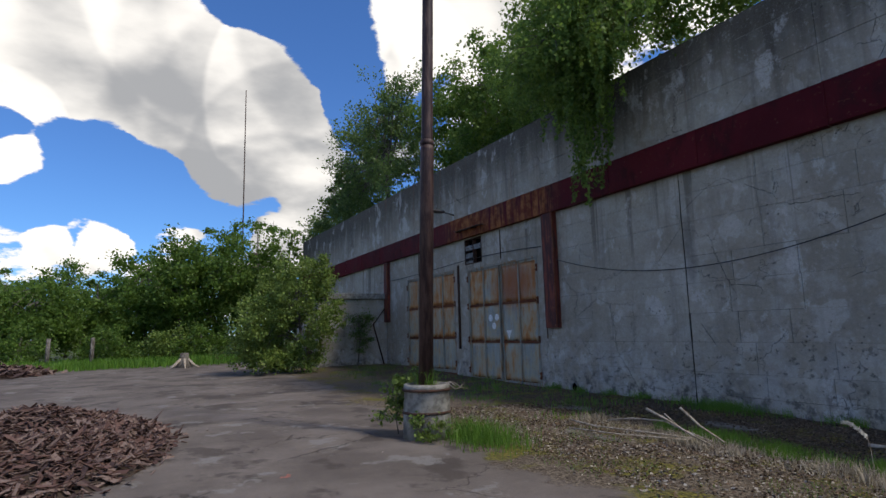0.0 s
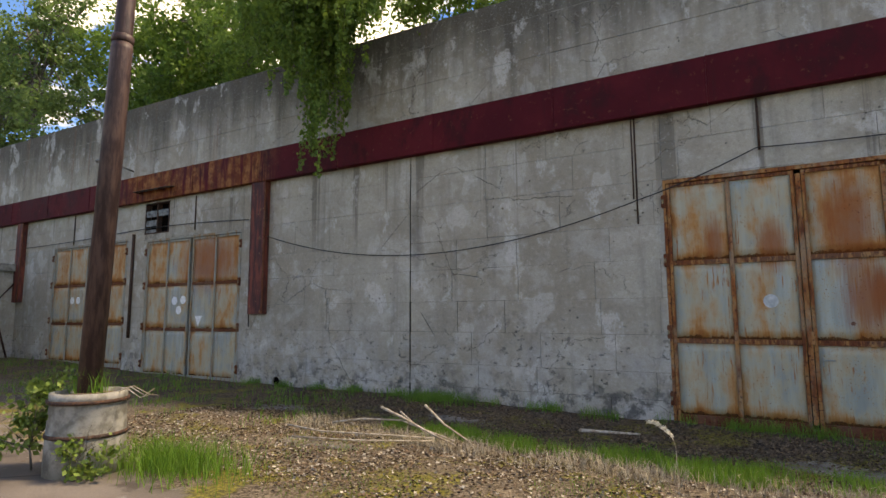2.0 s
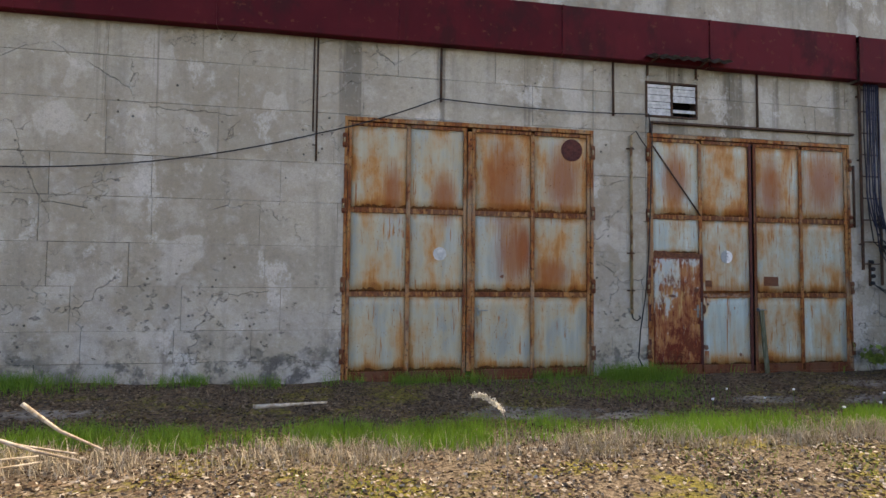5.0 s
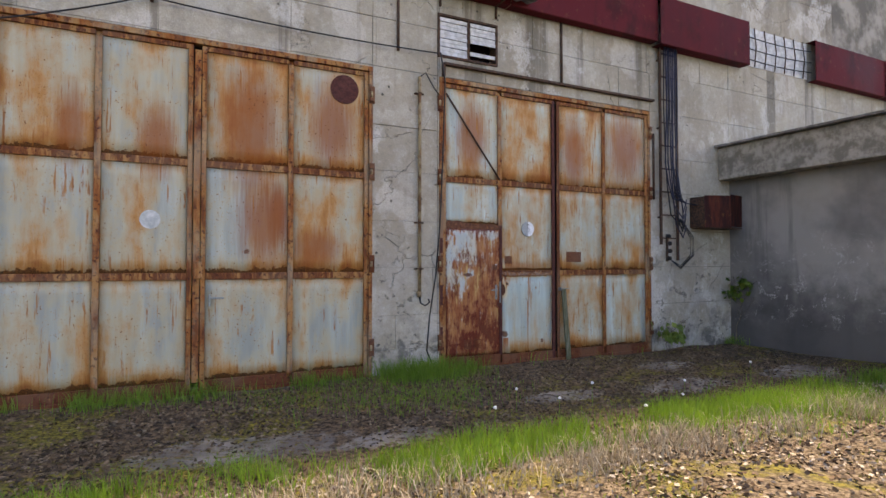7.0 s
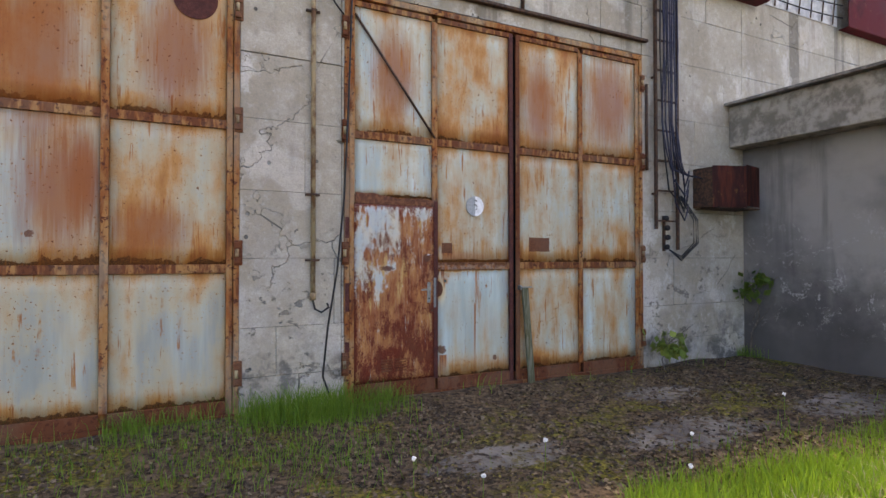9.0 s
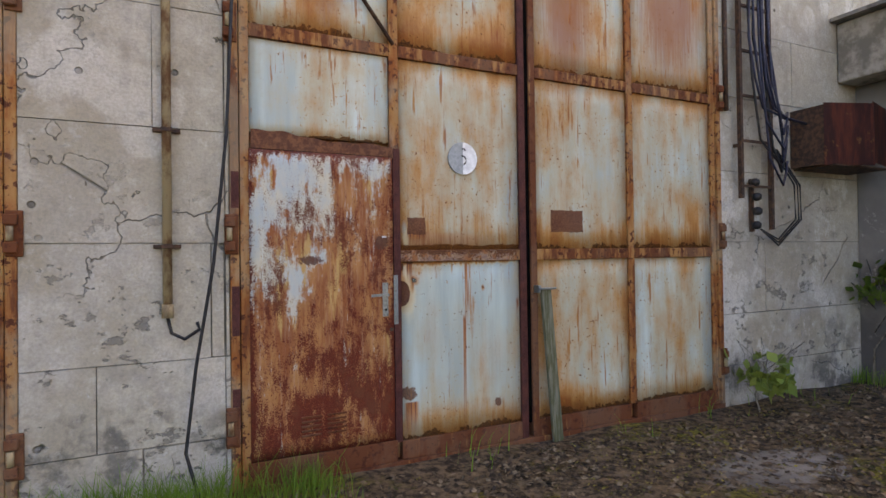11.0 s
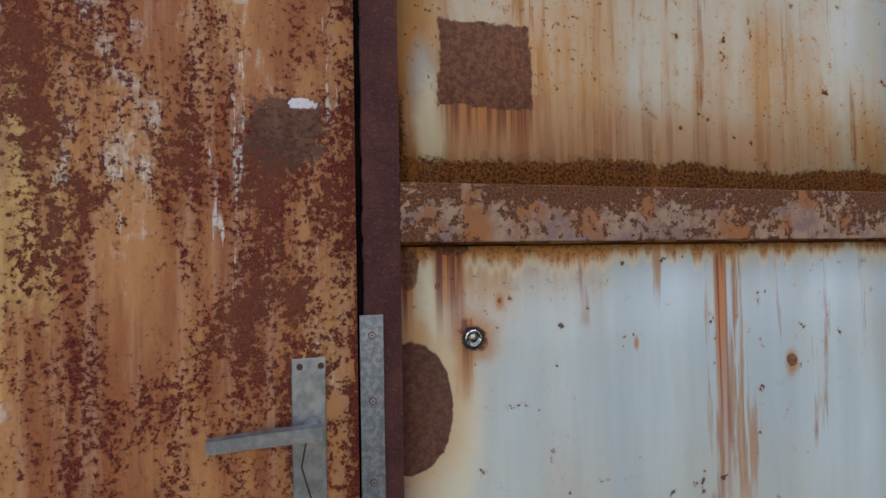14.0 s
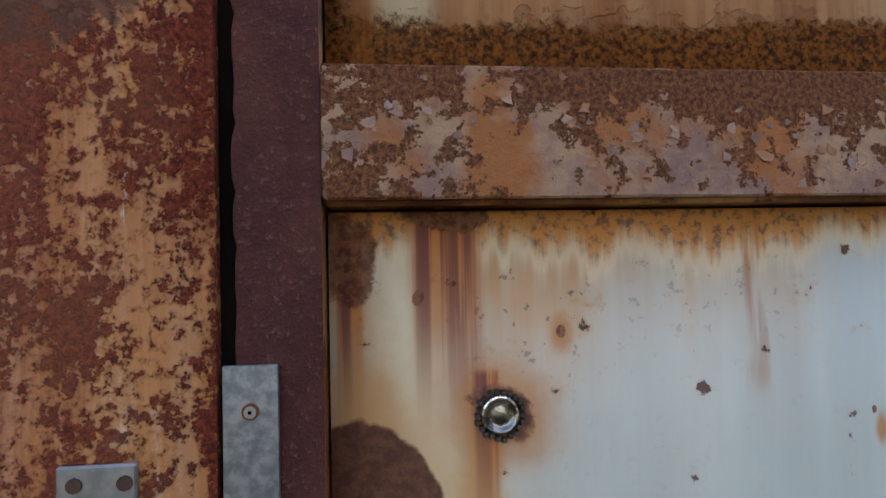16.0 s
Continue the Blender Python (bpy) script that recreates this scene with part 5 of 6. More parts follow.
# ---- fixtures on the wall ----
def vents():
    for (x0, x1, z0, z1), lab in ((VENT_1, "white slatted vent shutter under a tin hood"), (VENT_2, "dark vent opening with broken grey slats under a tin hood")):
        v = thing("vent_shutter", lab, "vent", (x0, 0, z0))
        w, h = x1 - x0, z1 - z0
        part("frame", boxes((0, w, 12.42, 12.60, 0, 0.035), (0, w, 12.42, 12.60, h - 0.035, h), (0, 0.035, 12.42, 12.60, 0.036, h - 0.036), (w - 0.035, w, 12.42, 12.60, 0.036, h - 0.036), (w / 2 - 0.02, w / 2 + 0.02, 12.425, 12.60, 0.036, h - 0.036)), OLD_IRON, v)
        part("recess", boxes((0.036, w - 0.036, 12.62, 12.64, 0.036, h - 0.036)), SHADE_BLACK, v)
        n = 9
        for side in (0, 1):
            for i in range(n):
                if (side, i) in ((1, 2), (1, 3), (1, 0)) or (x0 < -10 and i in (1, 4, 7, 8)):
                    continue
                a = 0.04 + side * (w / 2)
                zz = 0.045 + i * (h - 0.09) / n
                part("slat", boxes((a, a + w / 2 - 0.06, 12.435 + 0.01 * (i % 2), 12.447 + 0.01 * (i % 2), zz, zz + (h - 0.09) / n - 0.008)), SHUTTER if x0 > -10 else TIN, v)
        hood = bmesh.new()
        prev = None
        for i in range(33):
            u = i / 32
            col = [hood.verts.new((-0.12 + (w + 0.62) * u, yy, h + 0.42 - 0.12 * (12.43 - yy) + 0.018 * math.sin(i * math.pi / 2) + zz)) for yy, zz in ((12.43, 0), (11.98, -0.03))]
            if prev:
                hood.faces.new((prev[0], prev[1], col[1], col[0]))
            prev = col
        bmesh.ops.solidify(hood, geom=hood.faces[:], thickness=0.004)
        part("hood", hood, TIN, v, "corrugated tin hood")
        for bx in (0.02, w - 0.05):
            part("bracket", boxes((bx, bx + 0.03, 12.0, 12.43, h + 0.30, h + 0.33), (bx, bx + 0.03, 12.40, 12.43, h + 0.1, h + 0.30)), OLD_IRON, v)


def conduits():
    for x, z0, z1, r, lab in ((-4.50, 3.45, 5.55, 0.016, "thin dark conduit on the wall"), (-4.56, 3.95, 5.55, 0.013, "thin dark conduit on the wall"), (-2.38, 4.6, 5.55, 0.02, "short dark conduit under the duct"),
                              (0.87, 4.55, 5.55, 0.022, "short dark conduit under the duct"), (3.9, 4.5, 5.55, 0.022, "short dark conduit under the duct"), (6.07, 2.6, 3.85, 0.022, "short ochre conduit beside the gate"),
                              (-21.1, 1.0, 4.5, 0.05, "pale pipe between the far gates"), (-17.9, 4.4, 5.5, 0.02, "short dark conduit under the duct"), (-25.0, 4.4, 5.5, 0.02, "short dark conduit under the duct")):
        solid("conduit", tube(bmesh.new(), [(x, FACE_Y - r - 0.002, z0), (x, FACE_Y - r - 0.002, z1)], r, r, 8), OLD_IRON, lab, "conduit")
    p = thing("wall_pipe", "ochre rust-spotted pipe clipped to the pier between the gates", "pipe", (1.21, 12.395, 0.95))
    part("pipe", tube(bmesh.new(), [(0, 0, 0), (0, 0, 3.2), (0.0, 0.0, 3.25)], 0.026, 0.026, 12), YELLOW_PIPE, p)
    part("socket", tube(bmesh.new(), [(0, 0, -0.06), (0, 0, 0.02)], 0.033, 0.033, 12), YELLOW_PIPE, p)
    for z in (0.36, 1.05, 3.0):
        part("clip", boxes((-0.075, 0.075, 0.012, 0.044, z - 0.012, z + 0.012), (-0.03, 0.03, -0.03, -0.0265, z - 0.012, z + 0.012), bevel=0.003), OLD_IRON, p)
    part("tail", tube(bmesh.new(), [(0, 0, -0.06), (0.02, -0.005, -0.15), (0.09, -0.01, -0.19), (0.17, 0.0, -0.14), (0.16, 0.03, -0.10)], 0.011, 0.011, 6), BLACK, p)
    part("top_loop", tube(bmesh.new(), [(0, 0, 3.25), (0.1, 0, 3.33), (0.24, 0.0, 3.12), (0.33, 0.0, 3.02)], 0.01, 0.01, 6), BLACK, p)
    solid("gate_lintel_bar", boxes((1.62, 6.06, 12.36, FACE_Y - 0.006, 4.45, 4.49), (1.6, 1.64, 12.37, FACE_Y - 0.006, 4.28, 4.448), bevel=0.004), OLD_IRON, "dark iron bar above the gate", "bar")
    bm = tube(bmesh.new(), [(1.55, 12.37, 4.62), (1.62, 12.36, 4.2), (1.585, 12.37, 3.0), (1.54, 12.37, 2.0), (1.46, 12.36, 1.2), (1.36, 12.36, 0.6), (1.30, 12.33, 0.1), (1.36, 12.25, -0.12), (1.5, 12.2, gz(1.5, 12.2) + 0.02)], 0.011, 0.011, 6)
    solid("hanging_cable", bm, BLACK, "loose black cable hanging down the pier to the ground", "cable")
    pts = arc((-14.6, 12.36, 3.95), (-4.55, 12.36, 3.88), 0.78, 24) + arc((-4.53, 12.36, 3.89), (-2.45, 12.36, 4.62), 0.05, 6) + arc((-2.4, 12.36, 4.63), (1.5, 12.36, 4.60), 0.05, 12)
    solid("slung_cable", tube(bmesh.new(), pts, 0.011, 0.011, 5), BLACK, "long black cable sagging along the wall", "cable")
    pts = arc((-30, 12.37, 4.5), (-21.2, 12.37, 4.62), 0.05, 8) + arc((-21.1, 12.37, 4.62), (-15.4, 12.37, 4.5), -0.06, 8)
    solid("slung_cable", tube(bmesh.new(), pts, 0.014, 0.014, 5), BLACK, "black cable over the far gates", "cable")
    lamp = thing("wall_lamp", "small grey street lamp head on a bracket on the wall", "lamp", (-21.4, 12.43, 6.75))
    part("arm", tube(bmesh.new(), [(0, 0, 0), (-0.1, -0.5, 0.12)], 0.03, 0.03, 8), TIN, lamp)
    part("head", boxes((-0.28, 0.06, -1.2, -0.45, 0.08, 0.2), bevel=0.05), TIN, lamp)
    h = thing("drain_pipe_end", "dark round drain hole at the foot of the wall", "drain", (-14.1, 12.43, -0.06))
    part("pipe_mouth", tube(bmesh.new(), [(0, 0.02, 0), (0, -0.06, 0)], 0.14, 0.14, 18, False), BARREL, h)
    part("hole", disc_y(bmesh.new(), 0, -0.012, 0.0, 0, 0.135, 18), SHADE_BLACK, h)


def cable_ladder():
    lad = thing("cable_ladder", "dark iron cable ladder on the wall beside the gate", "cable ladder", (6.19, 12.36, 1.75))
    for x in (0.0, 0.44):
        part("rail", boxes((x - 0.018, x + 0.018, -0.02, 0.02, 0 if x == 0 else -0.3, 3.78)), OLD_IRON, lad)
    for i in range(9):
        z = 0.12 + i * 0.44
        part("rung", boxes((0.019, 0.421, -0.012, 0.012, z - 0.012, z + 0.012)), OLD_IRON, lad)
    for z in (0.5, 2.2, 3.5):
        part("standoff", boxes((-0.015, 0.015, 0.021, 0.072, z, z + 0.03)), OLD_IRON, lad)
    pick = random.Random(9)
    for i in range(11):
        x0 = 6.24 + 0.032 * i + pick.uniform(-0.01, 0.01)
        y = 12.30 - 0.012 * (i % 3)
        end = pick.uniform(2.05, 2.75)
        pts = [(x0, y, 5.5), (x0 + pick.uniform(-0.03, 0.03), y, 4.4), (x0 + pick.uniform(-0.03, 0.03), y, 3.3), (x0 + 0.03, y - 0.02, 2.9)]
        if i % 2:
            pts += [(x0 + 0.12, y - 0.03, 2.62), (6.75, y - 0.02, 2.55), (7.08, 12.26, 2.52)]
        else:
            pts += [(x0 + 0.10, y - 0.04, end), (6.62, y - 0.06, end - 0.25), (6.72, y - 0.03, end - 0.1), (6.78, y, end)]
        solid("feed_cable", tube(bmesh.new(), pts, 0.012, 0.012, 6), BLUE_CABLE if i % 3 else BLACK, "blue-black cable strung down the iron ladder", "cable", "cables on the ladder")
    for k, r in enumerate((0.28, 0.33, 0.37)):
        pts = [(6.62 + 0.03 * k, 12.33, 2.25), (6.62 + r, 12.30, 1.9), (6.60 + r, 12.28, 1.55), (6.62, 12.29, 1.35 - 0.03 * k), (6.42, 12.33, 1.45)]
        solid("cable_loop", tube(bmesh.new(), [Vector(p) for p in pts], 0.009, 0.009, 6), BLACK, "loose loop of black cable below the ladder", "cable", "cables on the ladder")
    ins = thing("cable_clamp", "small black cable clamp with insulators", "clamp", (6.4, 12.40, 1.45))
    for z in (0.0, 0.14, 0.28, 0.42):
        part("insulator", lathe(bmesh.new(), [(0.02, 0), (0.045, 0.02), (0.045, 0.06), (0.02, 0.08)], 10, (0.02 * math.sin(9 * z), -0.04, z)), BLACK, ins)
    part("stem", boxes((-0.012, 0.012, -0.01, 0.03, -0.02, 0.5)), OLD_IRON, ins)
    b = thing("junction_box", "dark red rusted junction box with two sprung covers", "junction box", (7.05, 12.43, 2.08))
    part("back", boxes((0.1, 1.0, -0.14, -0.004, 0.02, 0.6)), OLD_IRON, b)
    for a, c, q in (((0.0, -0.34), (0.52, -0.52), 0.0), ((0.53, -0.50), (1.06, -0.36), 0.03)):
        bm = bmesh.new()
        v = [bm.verts.new((p[0], p[1], z + q)) for p in (a, c) for z in (0.0, 0.62)]
        bm.faces.new((v[0], v[2], v[3], v[1]))
        bmesh.ops.solidify(bm, geom=bm.faces[:], thickness=0.012)
        part("cover", bm, DUCT, b, "buckled dark red cover")
    part("bottom", boxes((0.05, 0.98, -0.42, -0.004, -0.01, 0.004)), OLD_IRON, b)
    part("side", boxes((0.0, 0.012, -0.34, -0.004, 0.01, 0.6)), OLD_IRON, b)


def leaning_plank():
    p = thing("leaning_plank", "green-stained grey wooden plank leaning against the gate", "plank", (3.98, 12.36, gz(3.98, 12.3)))
    bm = boxes((-0.045, 0.045, -0.018, 0.018, 0.0, 1.21), bevel=0.004)
    bmesh.ops.transform(bm, verts=bm.verts, matrix=Matrix.Rotation(radians(-3.2), 4, "Y") @ Matrix.Rotation(radians(-2.2), 4, "X"))
    part("board", bm, PLANK, p)
    solid("gate_bolt_handle", boxes((3.83, 3.99, 12.36, 12.375, 0.955, 0.972), (3.83, 3.85, 12.376, 12.447, 0.93, 0.99), bevel=0.003), ALU, "small grey bolt handle on the gate", "handle")


vents()
conduits()
cable_ladder()
leaning_plank()


# ---- the yard ----
POT = (-9.1, 4.84)


def pole_in_pot():
    x, y = POT
    z = gz(x, y)
    pot = thing("concrete_pot", "round grey concrete drum with two iron hoops, filled with soil", "planter", (x, y, z - 0.02))
    part("drum", lathe(bmesh.new(), [(0.40, 0.0), (0.395, 0.42), (0.375, 0.80), (0.385, 0.81), (0.385, 0.89), (0.33, 0.89), (0.32, 0.84)], 40), BARREL, pot)
    for h in (0.44, 0.80):
        part("hoop", lathe(bmesh.new(), [(0.385, h - 0.02), (0.408, h - 0.02), (0.408, h + 0.02), (0.385, h + 0.02)], 40), OLD_IRON, pot, "rusted iron hoop")
    part("soil", lathe(bmesh.new(), [(0.315, 0.83), (0.31, 0.85), (0.1, 0.88)], 24), LITTER, pot)
    pole = thing("steel_pole", "tall brown painted steel pole standing in the concrete drum", "pole", (x - 0.02, y, z + 0.86))
    bm = lathe(bmesh.new(), [(0.125, 0), (0.122, 4.1), (0.124, 4.12), (0.118, 4.2)], 24)
    bmesh.ops.transform(bm, verts=bm.verts, matrix=Matrix.Rotation(radians(-1.6), 4, "X"))
    part("lower_tube", bm, POLE, pole)
    bm = lathe(bmesh.new(), [(0.108, 4.205), (0.106, 4.35), (0.098, 8.6), (0.09, 12.0)], 24)
    bmesh.ops.transform(bm, verts=bm.verts, matrix=Matrix.Rotation(radians(-1.6), 4, "X"))
    part("upper_tube", bm, POLE, pole)
    bm = lathe(bmesh.new(), [(0.118, 4.21), (0.127, 4.215), (0.127, 4.30), (0.109, 4.31)], 24)
    bmesh.ops.transform(bm, verts=bm.verts, matrix=Matrix.Rotation(radians(-1.6), 4, "X"))
    part("collar", bm, POLE, pole)
    # dry stems and a white flower hang over the rim
    for i, (dx, dy) in enumerate(((0.34, 0.24), (0.42, 0.15), (0.3, 0.3))):
        s = thing("dry_stem", "pale dry stem hanging over the rim of the drum", "stem", (x + dx * 0.7, y + dy * 0.7, z + 0.86))
        part("stalk", tube(bmesh.new(), [(0, 0, -0.02), (dx * 0.35, dy * 0.35, 0.05), (dx * 0.75, dy * 0.75, -0.05), (dx * 1.0, dy * 1.0, 0.03 - 0.05 * i)], 0.008, 0.004, 5), DEADWOOD, s)


def tree(name, label, category, base, height, crown, leaves, size, mat, seed, trunk=0.14, droop=0.0, clump=0.5, limbs=16, group=""):
    """A tapered trunk with forking limbs; leaves in clumps round the twig ends. crown: ovals of (dx, dy, z, rx, ry, rz)."""
    r = np.random.default_rng(seed)
    t = thing(name, label, category, base, group)
    bm = bmesh.new()
    top = Vector((crown[0][0] * 0.6, crown[0][1] * 0.6, height * 0.8))
    spine = [Vector((0, 0, -0.2)), Vector((r.normal(0, 0.1), r.normal(0, 0.1), height * 0.25)), top * 0.55 + Vector((r.normal(0, 0.15), r.normal(0, 0.15), 0)), top]
    tube(bm, spine, trunk, trunk * 0.3, 7)
    cents = []
    for k in range(limbs):
        o = crown[r.integers(len(crown))]
        d = r.normal(size=3)
        d /= np.linalg.norm(d)
        end = np.array(o[:3]) + d * np.array(o[3:]) * r.uniform(0.55, 1.0)
        a = spine[1].lerp(spine[3], r.uniform(0, 1))
        mid = a.lerp(Vector(end), 0.5) + Vector((r.normal(0, 0.2), r.normal(0, 0.2), 0.25))
        tube(bm, [a, mid, Vector(end)], trunk * 0.32, trunk * 0.06, 5)
        for j in range(3):
            e2 = end + r.normal(size=3) * np.array(o[3:]) * 0.28
            tube(bm, [mid.lerp(Vector(end), 0.4 + 0.2 * j), Vector(e2)], trunk * 0.10, trunk * 0.03, 4)
            cents.append(e2)
        cents.append(end)
    part("trunk", bm, BARK, t)
    n = int(leaves * 0.8)
    pts = []
    for o in crown:
        share = max(1, int(n * (o[3] * o[4] * o[5]) ** 0.67 / sum((q[3] * q[4] * q[5]) ** 0.67 for q in crown)))
        heaps = max(5, int(share / 90))
        d = r.normal(size=(heaps, 3))
        d /= np.linalg.norm(d, axis=1)[:, None]
        hc = np.array(o[:3]) + d * np.array(o[3:]) * (r.uniform(0.25, 1.0, heaps) ** 0.55)[:, None]
        pick = r.integers(heaps, size=share)
        sp = r.normal(size=(share, 3)) * clump * 0.42 * r.uniform(0.5, 1.5, heaps)[pick][:, None]
        sp[:, 2] *= 0.7
        sp[:, 2] -= droop * np.abs(r.normal(size=share)) * clump
        pts.append(hc[pick] + sp)
    cents = np.array(cents)
    extra = leaves - n
    pts.append(cents[r.integers(len(cents), size=extra)] + r.normal(size=(extra, 3)) * clump * 0.4)
    pts = np.concatenate(pts)
    ob = new("crown", quads("crown", leaf_quads(pts, size, r, droop * 2), mat))
    ob.parent = t
    return t


def hanging_birch():
    """Birch above the wall whose long twigs hang down over the parapet."""
    r = np.random.default_rng(21)
    base = (-13.2, 13.6, 8.3)
    t = tree("birch_tree", "green birch rooted on the roof, twigs hanging over the wall", "tree", base, 6.2,
             [(0.6, -1.3, 4.4, 3.0, 2.4, 2.4), (-2.2, 0.2, 4.6, 2.8, 2.0, 2.4), (3.2, -0.6, 3.0, 2.6, 1.8, 1.6), (1.2, -2.8, 2.0, 2.0, 1.4, 1.5), (-3.6, 0.6, 2.4, 2.2, 1.8, 1.8), (5.6, 0.3, 2.4, 2.2, 1.5, 1.3), (1.6, -3.2, 0.6, 1.3, 0.8, 0.9), (4.6, -1.0, 1.9, 1.8, 1.1, 1.1), (7.2, -0.2, 1.7, 1.7, 0.9, 0.9)],
             42000, 0.13, LEAF_BIRCH, 5, 0.16, 0.4, 0.55, 26)
    twigs, pts = bmesh.new(), []
    for i in range(150):
        sx = r.normal(1.7, 1.0)
        reach = 2.0 + 1.4 * r.uniform()
        drop = (5.6 if abs(sx - 2.0) < 0.35 else 3.2) * r.uniform(0.35, 1.0)
        a = np.array([sx - 0.3, -reach + 0.9, 2.3 + r.uniform(-0.6, 0.8)])
        b = a + np.array([r.normal(0.1, 0.2), -0.9, -drop * 0.40])
        c = b + np.array([r.normal(0.0, 0.1), -0.12 * r.uniform(), -drop * 0.60])
        tube(twigs, [a + np.array([0.1, 0.9, 0.4]), a, b, c], 0.010, 0.003, 4)
        k = int(60 + 70 * drop)
        u = r.uniform(0, 1, k)
        p = np.where(u[:, None] < 0.5, a + (b - a) * (u[:, None] * 2), b + (c - b) * (u[:, None] * 2 - 1))
        pts.append(p + r.normal(size=(k, 3)) * (0.16 * (1.2 - u))[:, None])
    tagged(part("hanging_twig", twigs, BARK, t), kind="stuff")
    ob = new("hanging_leaves", quads("hanging_leaves", leaf_quads(np.concatenate(pts), 0.105, r, 1.2), LEAF_BIRCH))
    ob.parent = t


def trees():
    hanging_birch()
    tree("alder_tree", "dense green tree growing behind the wall parapet", "tree", (-23.5, 15.6, 8.3), 7.6,
         [(0, 0, 6.0, 3.4, 2.4, 2.8), (-4.6, 0, 5.4, 2.6, 2.0, 2.2), (2.6, -0.3, 3.8, 2.8, 2.0, 2.2), (-2.4, 0.2, 4.6, 2.4, 2.0, 2.2), (4.6, 0.3, 3.0, 2.2, 1.8, 2.0), (0.5, -1.2, 2.4, 3.0, 1.3, 1.6)], 30000, 0.18, LEAF_WOOD, 6, 0.18, 0.2, 0.6, 26)
    tree("willow_tree", "grey-green leaning tree with bare twigs over the parapet", "tree", (-33.5, 14.6, 8.4), 10.5,
         [(-1.5, 0, 7.6, 3.6, 2.4, 2.8), (-4.2, 0.0, 5.0, 3.2, 2.0, 2.2), (3.4, 0, 2.6, 3.0, 2.0, 2.2), (-8.0, -0.3, 7.5, 2.2, 1.6, 2.0), (1.2, 0, 4.6, 2.8, 2.2, 2.4), (-5.8, -0.4, 2.6, 2.6, 1.6, 1.3), (2.6, 0, 7.4, 1.8, 1.6, 1.8), (-4.2, 0.3, 8.6, 1.7, 1.4, 1.4)], 22000, 0.19, LEAF_GREY, 8, 0.2, 0.1, 0.75, 46)
    tree("alder_tree", "thin green tree behind the far end of the wall", "tree", (-42.0, 14.6, 8.6), 6.0,
         [(0, 0, 4.0, 3.4, 2.0, 2.4), (-3.4, 0, 2.4, 3.0, 1.6, 1.4), (-6.5, 0, 2.2, 2.6, 1.4, 1.1), (3.0, 0, 2.6, 2.6, 1.6, 2.0)], 12000, 0.22, LEAF_GREY, 9, 0.12, 0.1, 0.7, 30)
    # shrub tree in front of the small shed
    tree("willow_shrub", "many-stemmed green willow shrub beside the small shed", "shrub", (-26.6, 7.2, gz(-26.6, 7.2)), 5.2,
         [(-0.3, -0.5, 3.6, 1.8, 1.5, 1.7), (-0.8, -1.5, 2.3, 1.6, 1.5, 1.5), (0.6, 0.6, 2.6, 1.4, 1.1, 1.3), (-1.4, -2.0, 1.4, 1.4, 1.2, 1.1), (-0.8, -1.2, 0.7, 1.5, 1.4, 0.7), (0.3, 0.2, 0.9, 0.9, 0.8, 0.8), (0.3, 0.4, 4.6, 0.9, 0.8, 0.9)], 30000, 0.12, LEAF_BUSH, 10, 0.07, 0.1, 0.42, 34)
    tree("willow_shrub", "slim green sapling growing against the shed wall", "shrub", (-28.75, 10.6, gz(-28.75, 10.6)), 3.3,
         [(0, 0, 2.3, 0.55, 0.9, 0.8), (0.1, 0.2, 1.2, 0.5, 0.6, 0.7)], 2200, 0.085, LEAF_GREY, 12, 0.035, 0.0, 0.3, 12)
    # the wood beyond the yard
    pick = random.Random(3)
    spots = [(-50, 13, 10.5), (-52, 9.5, 13.5), (-56, 6, 12.0), (-53, 3.5, 9.5), (-58, 1, 10.5), (-60, -3, 8.5), (-56, -7, 8.0), (-62, -10, 8.5), (-57, -14, 7.5), (-63, -18, 8.5), (-58, -22, 8.0), (-64, -27, 9.0), (-66, 10, 12.5), (-68, 2, 11.0), (-70, -6, 10.0), (-55, -30, 8.0), (-46, 16.5, 9)]
    for i, (x, y, h) in enumerate(spots):
        w = h * pick.uniform(0.30, 0.40)
        crown = [(0, 0, h * 0.66, w, w, h * 0.33)]
        for k in range(8):
            a = pick.uniform(0, 6.3)
            crown.append((w * 0.75 * math.cos(a), w * 0.75 * math.sin(a), h * pick.uniform(0.10, 0.7), w * 0.62, w * 0.62, h * pick.uniform(0.14, 0.24)))
        tree("broadleaf_tree", "full green broadleaf tree at the edge of the wood", "tree", (x, y, gz(x, y) - 0.05), h, crown, 13000, 0.27, LEAF_WOOD, 40 + i, 0.2, 0.1, 0.85, 14, "trees of the wood")
    for i, (x, y) in enumerate(((-47, -1.5), (-49, 2.6), (-48, -6.5), (-50, -11), (-46.5, 4.6), (-52, -16))):
        tree("wild_shrub", "green undergrowth shrub at the edge of the wood", "shrub", (x, y, gz(x, y)), 2.6, [(0, 0, 1.5, 1.6, 1.6, 1.2), (0.9, 0.6, 1.0, 1.2, 1.2, 0.9), (-0.8, -0.9, 0.9, 1.2, 1.2, 0.8)], 3800, 0.18, LEAF_BUSH if i % 2 else LEAF_WOOD, 80 + i, 0.06, 0.1, 0.6, 10, "undergrowth")
    tree("pot_bush", "light green leafy bush beside the concrete drum", "bush", (POT[0] - 0.55, POT[1] - 0.25, gz(*POT)), 1.0,
         [(0, 0, 0.72, 0.30, 0.30, 0.28), (-0.1, -0.1, 0.4, 0.32, 0.3, 0.28), (0.22, 0.1, 0.8, 0.22, 0.2, 0.25)], 1100, 0.075, LEAF_BUSH, 14, 0.015, 0.0, 0.14, 16)
